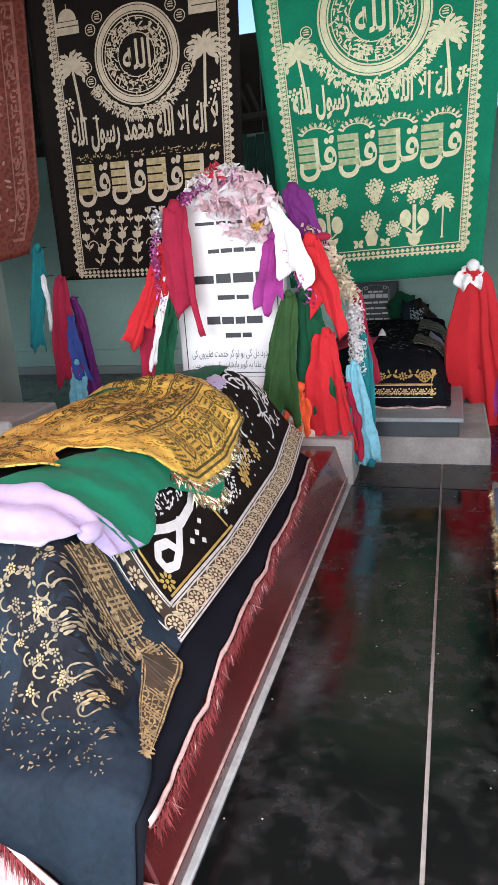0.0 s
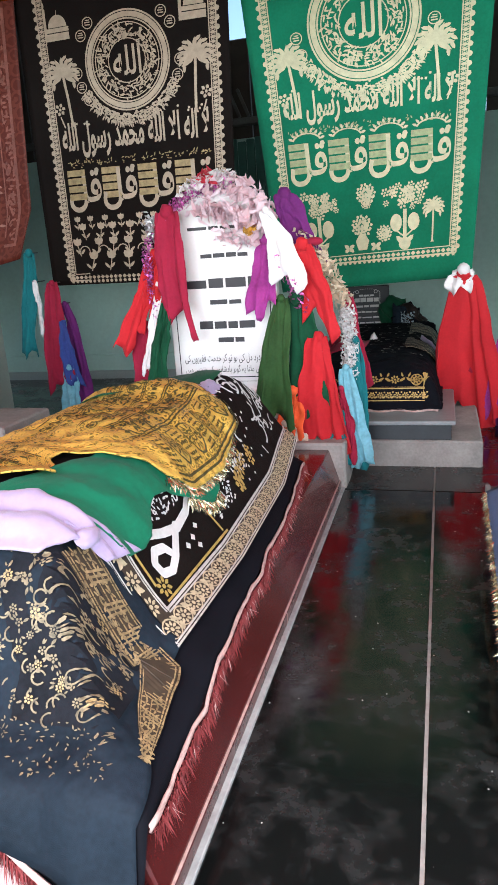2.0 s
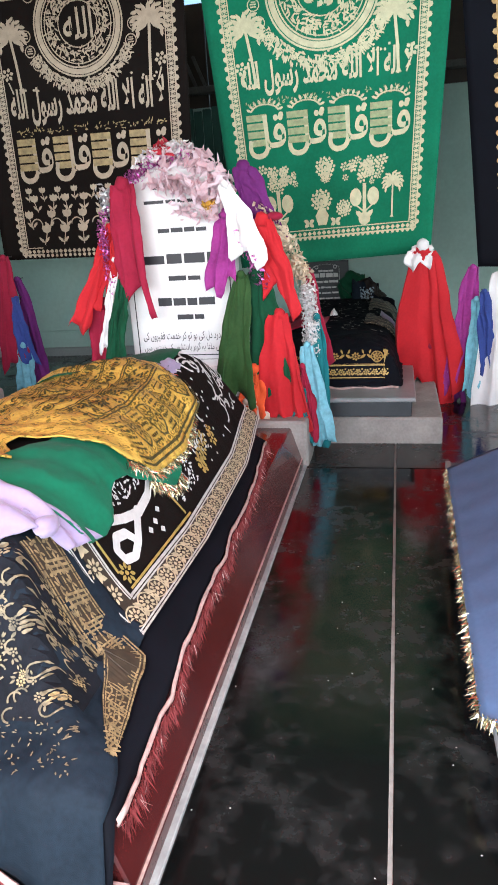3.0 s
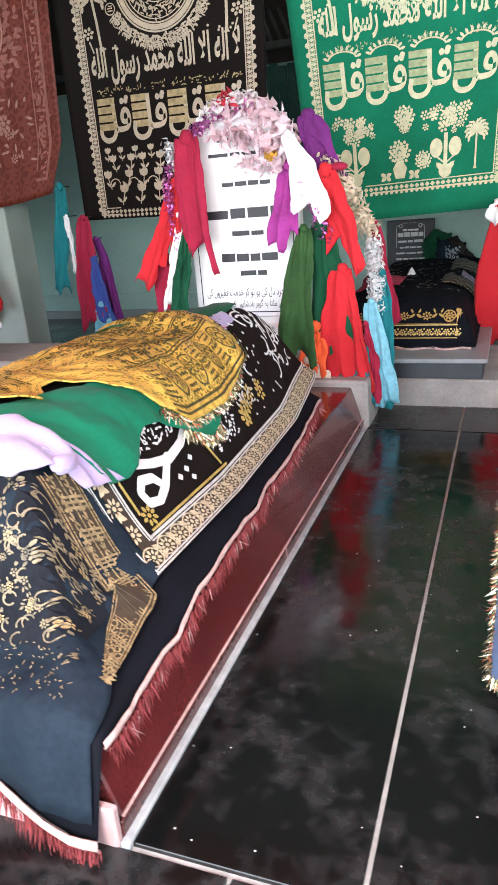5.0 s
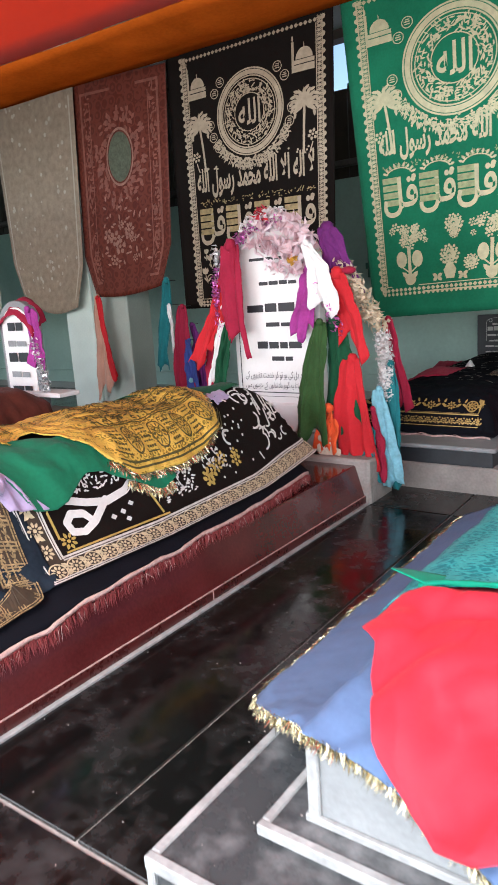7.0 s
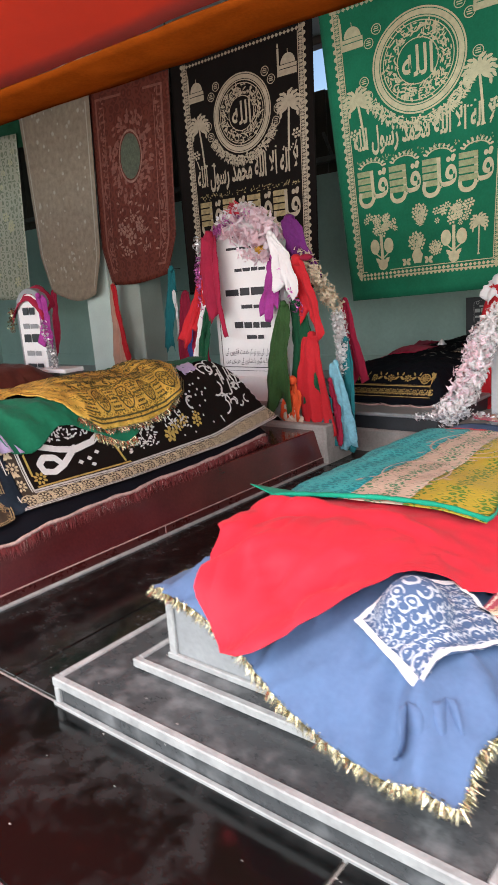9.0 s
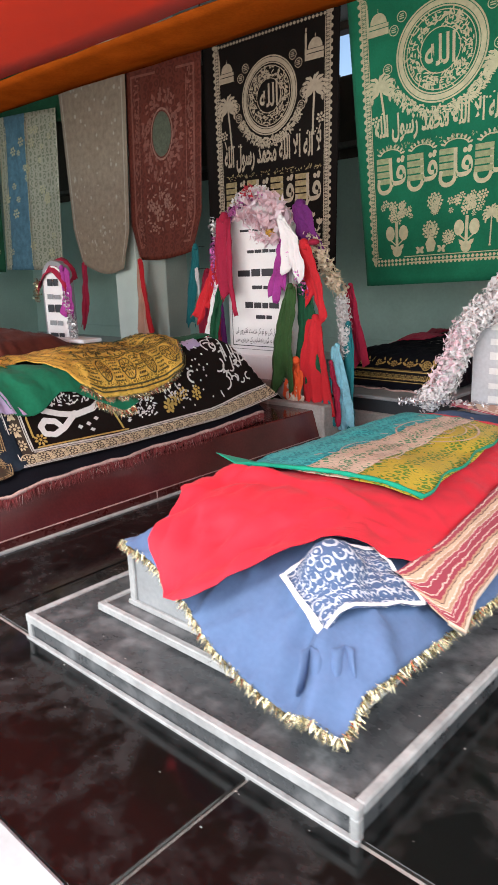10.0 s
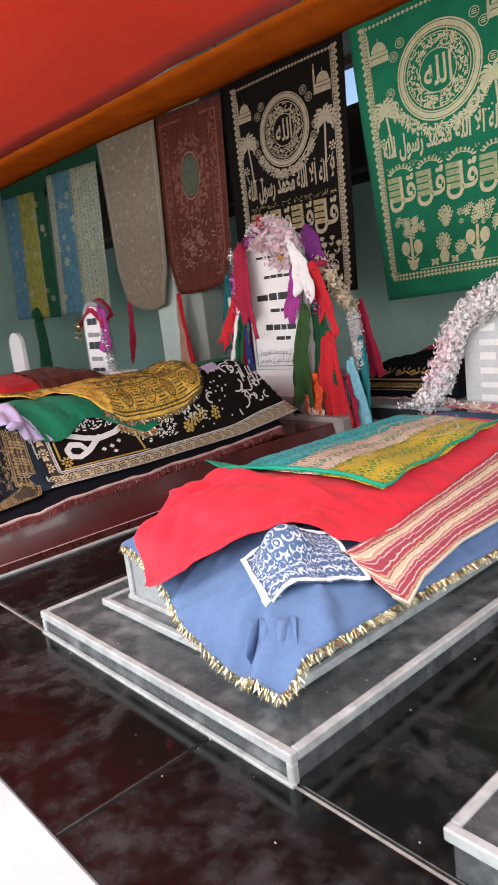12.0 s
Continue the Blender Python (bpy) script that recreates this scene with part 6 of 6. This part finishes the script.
for k_, (m_, o_, s_) in enumerate((("darkgreen", (0.12, 6.46, 0.68), 0.15), ("plainblack", (0.20, 6.42, 0.56), 0.18), ("brocadeblack", (0.27, 6.34, 0.62), 0.14), ("plainblack", (0.36, 6.28, 0.48), 0.15))):
    b_ = bmesh.new()
    bmesh.ops.create_icosphere(b_, subdivisions=4, radius=s_)
    for v in b_.verts:
        v.co *= 1 + 0.45 * fbm(v.co.x * 9 + k_ * 3, v.co.y * 9, v.co.z * 9)
    bmesh.ops.transform(b_, matrix=Matrix.Translation(o_) @ Matrix.Diagonal((1.0, 0.7, 1.1, 1)), verts=b_.verts)
    part("crumpled_cloth", b_, m_, heap, smooth=True)
cloth("drape", lambda u, v: (0.10 + 0.20 * u + 0.10 * v * u, 6.26 - 0.03 * math.sin(7 * u) - 0.03 * v, 0.80 - 0.22 * v - 0.10 * u * u + 0.025 * fbm(6 * u, 6 * v)), 24, 24, "navy", heap)
p = Print()
for i in range(90):
    p.petal(rng.uniform(0.18, 0.31), rng.uniform(0.56, 0.72), rng.uniform(0, 6.28), 0.022, 0.010)
tagged(p.lay("printed_sprig", lambda x, z: (x, 6.205 + 0.15 * abs(x - 0.25), z), mat("pale_blue_print", (0.30, 0.36, 0.40), 0.8, var=0.4, scale=30), heap), kind="stuff")
tagged(cloth("brown_lace_cloth", lambda u, v: laid(height_c, 0.30 + 0.27 * v, 6.1 - 1.6 * u, 0.030 + 0.02 * math.sin(9 * u) + 0.012 * fbm(9 * u, 5 * v)), 40, 14, "brocadeblack"), "dark lace cloth along the side of the dark grave", "cloth")
tagged(cloth("lavender_cloth", lambda u, v: laid(height_c, 0.40 + 0.19 * v, 5.15 - 0.16 * u - 0.55 * v, 0.050 + 0.015 * math.sin(8 * u)), 10, 14, "lavender"), "pale lavender cloth strip over the dark grave's side", "cloth")
tagged(cloth("red_cloth", lambda u, v: laid(height_c, -0.42 + 0.20 * u, 5.0 + 0.5 * v, 0.03 + 0.06 * math.sin(math.pi * u) * math.sin(math.pi * v) + 0.02 * fbm(9 * u, 9 * v, 2)), 16, 14, "crimson"), "crumpled dark red cloth lying on the dark grave", "cloth")

# ---- the grave with blue and red cloths ----
plB = thing("grave_plinth", (1.57, 1.3, 0), "stepped grave plinth of dark grey stone with white painted edges", "grave")
lowB = part("lower_step", box(0.843, 2.300, -0.010, 2.76, -0.012, 0.093, 0.004), "greystone", plB)


def edging(parent, x0, x1, y0, y1, z, w, t):
    part("white_edge", box(x0, x1, y0, y0 + w, z - t, z + 0.004, 0.004), "whitestrip", parent, "white painted edge")
    part("white_edge", box(x0, x0 + w, y0 + w, y1, z - t, z + 0.004, 0.004), "whitestrip", parent, "white painted edge")
    part("white_edge", box(x1 - w, x1, y0 + w, y1, z - t, z + 0.004, 0.004), "whitestrip", parent, "white painted edge")


edging(lowB, 0.829, 2.314, -0.024, 2.77, 0.095, 0.028, 0.030)
for x in (0.830, 2.287):
    part("corner_edge", box(x, x + 0.026, -0.022, 0.004, 0.0, 0.065, 0.004), "whitestrip", plB, "white painted corner")
part("foot_edge", box(0.828, 2.316, -0.030, -0.011, -0.012, 0.010, 0.003), "whitestrip", plB)
midB = part("middle_step", box(1.038, 2.117, 0.178, 2.66, 0.093, 0.126, 0.003), "greystone", plB)
edging(midB, 1.025, 2.13, 0.165, 2.67, 0.128, 0.026, 0.026)
part("tomb_block", box(1.135, 2.095, 0.256, 2.56, 0.126, 0.325, 0.004), "greypanel", plB, "pale grey panelled tomb block")
for x, y in ((1.125, 0.245), (2.075, 0.245)):
    part("corner_post", box(x, x + 0.034, y, y + 0.034, 0.128, 0.325, 0.004), "whitestrip", plB, "white painted corner post")
part("block_foot", box(1.12, 2.11, 0.240, 0.256, 0.128, 0.149, 0.003), "whitestrip", plB)


def blue_f(u, v):
    fl, fr, br, bl = Vector((0.955, 0.265)), Vector((2.20, 0.075)), Vector((2.25, 2.36)), Vector((0.985, 2.36))
    v2 = v ** 1.4
    q = fl.lerp(fr, u).lerp(bl.lerp(br, u), v2)
    if v < 0.3:
        q.y += (0.3 - v) * 0.10 * math.sin(u * math.pi * 2.0)
    w = max(0.0, 1 - u / 0.14)
    q.x -= 0.17 * w ** 1.2
    q.y += (0.17 * w + 0.10 * w ** 4) * (1 - v2) ** 2
    corner = math.exp(-((q.x - 2.1) ** 2 + (q.y - 0.16) ** 2) / 0.03)
    ang = math.atan2(q.y - 0.45, q.x - 1.93)
    return laid(height_b, q.x, q.y, 0.004 + 0.010 * (0.5 + 0.5 * fbm(q.x, q.y, 2, 7)) + (0.006 + 0.016 * max(0, min(1, max((0.45 - q.y) / 0.15, (q.x - 1.95) / 0.1)))) * (1 - abs(fbm(q.x, q.y, 8, 5))) ** 3 + 0.012 * math.sin(14 * u) * max(0, 1 - 8 * v2) + 0.040 * corner * math.sin(11 * ang + 1.0) + 0.012 * max(0, 1 - 5 * v2) * math.sin(23 * u + 2 * fbm(u, v, 3, 4)))


blue = tagged(cloth("grave_cloth", blue_f, 100, 80, "denim"), "denim-blue cloth with gold tinsel fringe draped over the grave", "cloth")
front = [blue_f(i / 60, 0) for i in range(61)]
right = [blue_f(1, i / 60) for i in range(61)]
left = [blue_f(0, i / 60) for i in range(61)]
for path, n_, dn, sd in ((front, 1100, (0, -0.5, -1), 31), (right, 2000, (0.6, 0, -0.9), 32), (left, 900, (-0.6, 0, -0.8), 33)):
    blades("gold_fringe", path, int(n_ * 1.6), 0.032, 0.0024, "tinselgold", dn, 0.55, sd, blue)



def corner_fold(u, v):
    """A hollow fold of the cloth below the corner: two ridges with a deep furrow between them."""
    w = u * 2 - 1
    spread = 0.046 + 0.012 * v
    out = 0.060 * abs(math.sin(1.5 * math.pi * w)) ** 0.7 * math.sin(math.pi * min(1, 0.08 + v)) ** 0.8 - 0.014
    c = Vector((2.075, 0.185, 0.335 - 0.135 * v))
    return c + Vector((0.72, 0.70, 0)) * spread * w * 1.5 + Vector((0.55, -0.83, 0)) * (out + 0.03 * v)


cloth("corner_fold", corner_fold, 36, 18, "denim", blue)


def red_folds(x, y):
    """Loose folds that fan out from the foot of the red cloth."""
    a = math.atan2(y + 0.25, x - 0.75)
    near = max(0.0, 1 - max(0, y - 0.2) / 0.50)
    radial = 0.070 * abs(math.sin(9.5 * a + 0.4 + 1.2 * fbm(x, y, 1, 3))) ** 2.5
    ridge = 0.040 * math.exp(-((y - 0.66 - 0.10 * (x - 1.2)) / 0.045) ** 2) * max(0.0, 1 - abs(x - 1.45) / 0.5)
    soft_ = 0.016 * abs(math.sin(6 * y + 4 * x + 4 * fbm(x, y, 4, 2))) + 0.010 * abs(math.sin(11 * x - 7 * y + 5 * fbm(x, y, 9, 2.5)))
    return near * radial + ridge + soft_ * (1.0 if y < 0.7 else max(0.25, 1 - (y - 0.7) / 0.15))


red_cl = overlay("red_cloth", "coral-red satin cloth spread loosely over the grave", height_b, 0.175, 2.05, [(0.17, 1.50), (0.20, 1.44), (0.26, 1.33), (0.40, 1.24), (0.60, 1.18), (0.9, 1.13), (2.1, 1.12)],
                 [(0.17, 1.56), (0.20, 1.64), (0.28, 1.76), (0.36, 1.82), (0.45, 1.86), (0.50, 1.95), (0.60, 2.05), (0.9, 2.07), (1.2, 2.05), (2.1, 2.02)], 0.036, "satin", 0.008, 4.2, 100, 120, folds=red_folds)
p_sh = overlay("striped_shawl", "striped shawl in maroon, cream and brown over the grave's side", height_b, 0.52, 2.34, [(0.5, 2.05), (0.83, 2.045), (1.2, 2.01), (1.67, 1.96), (2.1, 1.92), (2.2, 1.4), (2.4, 1.3)], [(0.5, 2.11), (0.56, 2.23), (0.72, 2.19), (1.0, 2.165), (2.4, 2.17)], 0.062, "shawl", 0.006, 5, 30, 70)


def prism(name, label, y0, y1, x0, x1, cols):
    th = thing(name, (1.5, 1.2, 0.6), label, "cloth")
    for (a, b), c in zip(((0.0, 0.40), (0.40, 0.68), (0.68, 1.0)), cols):
        def f(u, v, a=a, b=b):
            s = a + (b - a) * u
            y = y0[0] + (y0[1] - y0[0]) * s + v * ((y1[0] + (y1[1] - y1[0]) * s) - (y0[0] + (y0[1] - y0[0]) * s))
            x = x0 + (x1 - x0) * s + 0.10 * v * (1 - s) - 0.10 * v * s
            return laid(height_b, x, y, 0.072 + 0.008 * (1 + fbm(x, y, 4, 6)) + 0.012 * math.sin(11 * y + 2) * s)
        cloth("printed_panel", f, 20, 50, c, th)
    return th


pr = prism("printed_cloth", "teal, sand and yellow printed cloth with ring motifs and green edge", (0.70, 0.92), (1.92, 1.96), 1.17, 1.915, ("tealprint", "sandprint", "yellowprint"))
for nm, fn in (("green_edge", lambda t: laid(height_b, 1.25 + 0.665 * t, 0.719 + 0.196 * t, 0.088)), ("green_edge", lambda t: laid(height_b, 1.915 - 0.10 * t + 0.01 * math.sin(20 * t), 0.91 + 1.05 * t, 0.088))):
    ribbon(nm, [fn(i / 40) for i in range(41)], 0.026, "emerald", pr, up=(0, 0.5, 0.4), out=(0.2, 0, 1))
cloth("turned_corner", lambda u, v: Vector((1.15 + 0.16 * u, 0.70 + 0.10 * v + 0.03 * u, 0.560 + 0.050 * (1 - u) * (1 - v) - 0.012 * u + 0.01 * v)), 10, 8, "emerald", pr)
p = Print()
for cx, cy, r in ((1.62, 1.62, 0.17), (1.58, 1.16, 0.12)):
    for q_ in (1.0, 0.7, 0.4):
        p.ring(cx, cy, r * q_ * 0.95, r * q_, 30, 1.25)
for i in range(40):
    x, y = rng.uniform(1.45, 1.72), rng.uniform(1.0, 1.9)
    p.petal(x, y, rng.uniform(0, 6.28), 0.05, 0.012)
tagged(p.lay("ring_motif", lambda x, y: laid(height_b, x, y, 0.095), mat("pale_peach_print", (0.60, 0.47, 0.38), 0.8, var=0.4, scale=20), pr), kind="stuff")

ban = thing("bandana", (1.95, 0.4, 0.45), "blue paisley bandana square with white border on the blue cloth", "cloth")


def ban_pt(a, b):
    c0, c1, c2, c3 = Vector((1.82, 0.32)), Vector((2.05, 0.225)), Vector((2.14, 0.52)), Vector((1.965, 0.55))
    return c0.lerp(c1, a).lerp(c3.lerp(c2, a), b)


cloth("fabric", lambda u, v: laid(height_b, *ban_pt(u, v), 0.052 + 0.010 * fbm(5 * u, 5 * v, 1)), 30, 30, "paisley", ban)
p = Print()
for i in range(20):
    a0, a1 = i / 20, (i + 1) / 20
    for b0, b1 in ((0.0, 0.055), (0.955, 1.0)):
        p.poly([(a0, b0), (a1, b0), (a1, b1), (a0, b1)])
        p.poly([(b0, a0), (b1, a0), (b1, a1), (b0, a1)])
p.lay("white_line", lambda a, b: laid(height_b, *ban_pt(a, b), 0.060 + 0.010 * fbm(5 * a, 5 * b, 1)), "white", ban)
hsB = thing("headstone", (1.7, 2.44, 0.36), "grey marble headstone with white lettering behind a white garland", "headstone")
slabB = part("slab", arch_slab(1.40, 2.0, 2.42, 2.50, 0.31, 1.00, 1.22), mat("grey_marble", (0.42, 0.43, 0.45), 0.4, var=0.2, scale=6), hsB)
fB = lambda x, z: (x, 2.416, z)
for i in range(6):
    bars(slabB, fB, "chalk", 1.70, 0.95 - i * 0.078, 0.40, 0.04, 3, 80 + i)
gb = thing("garland", (1.4, 2.36, 0.9), "thick white and pink fluffy garland round the grey headstone", "garland")
petals("white_fluff", [(1.20, 2.30, 0.56), (1.28, 2.33, 0.64), (1.34, 2.35, 0.80), (1.39, 2.36, 0.97), (1.50, 2.38, 1.10), (1.70, 2.40, 1.20), (1.90, 2.40, 1.10), (2.00, 2.38, 0.92), (2.06, 2.36, 0.72)], 6600, 0.075, 0.024, "fluff", 41, gb)
petals("pink_petal_tuft", [(1.26, 2.29, 0.66), (1.34, 2.31, 0.80), (1.39, 2.32, 0.96)], 320, 0.075, 0.026, "petal", 42, gb)
petals("white_tuft", [(1.46, 2.37, 1.02), (1.58, 2.37, 1.08), (1.72, 2.37, 1.10), (1.84, 2.37, 1.03)], 900, 0.060, 0.026, "fluff", 43, gb)
petals("silver_foil", [(1.05, 2.26, 0.545), (1.25, 2.26, 0.57), (1.55, 2.27, 0.57)], 240, 0.025, 0.016, "tinselsilver", 44, gb)

hang("dark red cloth tied over the grey headstone's crown", (1.76, 2.33, 1.27), (1.90, 2.31, 1.08), 0.06, 0.10, "crimson", 2, 0.2)
ribbon("pale_edge", [laid(height_b, table([(0.5, 2.11), (0.56, 2.23), (0.72, 2.19), (1.0, 2.165), (2.4, 2.17)], 0.54 + 1.8 * i / 50), 0.54 + 1.8 * i / 50, 0.070) for i in range(51)], 0.016, "cream", p_sh)

# ---- the grave beyond it, of which a corner shows ----
plE = thing("grave_plinth", (3.5, 1.3, 0), "stepped dark grey stone grave plinth with white edges", "grave")
lowE = part("lower_step", box(2.777, 4.25, 0.004, 2.76, -0.012, 0.120, 0.004), "greystone", plE)
edging(lowE, 2.763, 4.264, -0.010, 2.77, 0.122, 0.028, 0.030)
part("middle_step", box(2.99, 4.05, 0.19, 2.66, 0.12, 0.16, 0.004), "greystone", plE)
part("tomb_block", box(3.09, 3.95, 0.28, 2.56, 0.16, 0.40, 0.006), "greypanel", plE)


# ---- the graves to the west ----
def height_d(x, y):
    d = min(x + 3.35, -2.18 - x, y - 0.25, 2.42 - y)
    return table([(-0.05, 0.28), (0.0, 0.34), (0.10, 0.60), (0.22, 0.73), (0.5, 0.79)], d)


plD = thing("grave_plinth", (-2.75, 1.3, 0), "stone grave plinth under red cloths", "grave")
part("body", box(-3.45, -2.08, 0.05, 2.72, -0.012, 0.33, 0.01), "concrete", plD)
part("head_block", box(-3.40, -1.93, 2.37, 2.90, 0.02, 0.525, 0.012), "concrete", plD, "rough grey head block")
overlay("grave_cloth", "brown-red striped cloth over the neighbouring grave", height_d, 0.22, 2.36, [(0.2, -3.38), (2.4, -3.38)], [(0.2, -2.15), (2.4, -2.15)], 0.004, "shawl", 0.012, 6, 50, 50)
overlay("red_cloth", "bright red cloth over part of the neighbouring grave", height_d, 0.24, 1.62, [(0.2, -3.3), (2.4, -3.3)], [(0.2, -2.20), (2.4, -2.22)], 0.022, "red", 0.014, 5, 40, 40)
overlay("red_cloth", "dull brown-red cloth laid near the small headstone", height_d, 1.60, 2.30, [(0.2, -3.2), (2.4, -3.2)], [(0.2, -2.22), (2.4, -2.24)], 0.026, "brownplain", 0.018, 7, 30, 24)
hsD = thing("headstone", (-2.72, 2.46, 0.3), "white and grey headstone with pink cloth over its top", "headstone")
part("slab", arch_slab(-2.93, -2.50, 2.45, 2.52, 0.30, 1.25, 1.43), "greypanel", hsD)
faceD = part("face", arch_slab(-2.89, -2.54, 2.44, 2.452, 0.62, 1.22, 1.38), "marble", hsD)
fD = lambda x, z: (x, 2.432, z)
for i, (w, h) in enumerate(((0.18, 0.07), (0.22, 0.05), (0.24, 0.08), (0.22, 0.05), (0.24, 0.06))):
    bars(faceD, fD, "greypanel" if i % 2 else "slate", -2.715, 1.20 - i * 0.12, w, h, 2, 90 + i)
tagged(cloth("pink_cloth", lambda u, v: (-2.95 + 0.46 * u, 2.41 + 0.15 * v, 1.25 + 0.20 * math.sin(math.pi * min(max(u, 0.001), 0.999)) ** 0.6 - 0.13 * (1 - v) ** 2 + 0.02 * fbm(6 * u, 4 * v)), 24, 12, "crimson"), "pink-red cloth draped over the small headstone's top", "cloth")
hang("bright pink cloth tied at the small headstone", (-2.52, 2.42, 1.36), (-2.44, 2.40, 0.98), 0.06, 0.13, "magenta", 2, 0.0)
gd = thing("garland", (-2.5, 2.42, 0.9), "silver and gold tinsel garland hanging at the small headstone", "garland")
petals("silver_foil", [(-2.50, 2.42, 1.15), (-2.42, 2.41, 0.95), (-2.40, 2.41, 0.72)], 260, 0.045, 0.02, "tinselsilver", 51, gd)
petals("gold_foil", [(-2.95, 2.43, 1.25), (-3.0, 2.42, 1.08)], 120, 0.04, 0.02, "tinselgold", 52, gd)
part("foot_ledge", box(-2.98, -2.20, 2.36, 2.56, 0.70, 0.735, 0.006), "marble", hsD)

plF = thing("grave_plinth", (-4.9, 1.3, 0), "low stone grave plinth under a green cloth", "grave")
part("body", box(-5.5, -4.3, 0.2, 2.7, -0.012, 0.42, 0.01), "concrete", plF)


def height_f(x, y):
    d = min(x + 5.45, -4.35 - x, y - 0.25, 2.55 - y)
    return table([(-0.05, 0.38), (0.0, 0.43), (0.15, 0.58), (0.4, 0.64)], d)


overlay("grave_cloth", "green cloth with yellow flowers over a far grave", height_f, 0.24, 2.5, [(0.2, -5.46), (2.6, -5.46)], [(0.2, -4.34), (2.6, -4.34)], 0.004, "yellowprint", 0.015, 6, 36, 40)
hsF = thing("headstone", (-4.85, 2.52, 0.42), "small white headstone at a far grave", "headstone")
part("slab", arch_slab(-5.0, -4.66, 2.52, 2.58, 0.42, 1.05, 1.20), "marble", hsF)

# ---- polished slabs of the floor ----
rows_ = [(-0.535, -0.020, (-10.38, -7.38, -5.2, -3.3, -1.44, 0.27, 1.965, 3.4, 5.18)), (-0.002, 2.896, (-10.38, -7.38, -5.0, -3.0, -1.56, 0.553, 1.97, 3.4, 5.18)), (2.906, 4.620, (-10.38, -7.38, -5.0, -3.0, -1.0, 0.553, 1.9, 3.4, 5.18)), (4.630, 6.73, (-10.38, -7.38, -5.0, -3.0, -1.0, 0.7, 1.9, 3.4, 5.18))]
for y0, y1, cuts in rows_:
    for a, b in zip(cuts, cuts[1:]):
        part("floor_slab", box(a + 0.006, b - 0.006, y0, y1, -0.03, 0.0, 0.002), "floor", floor)
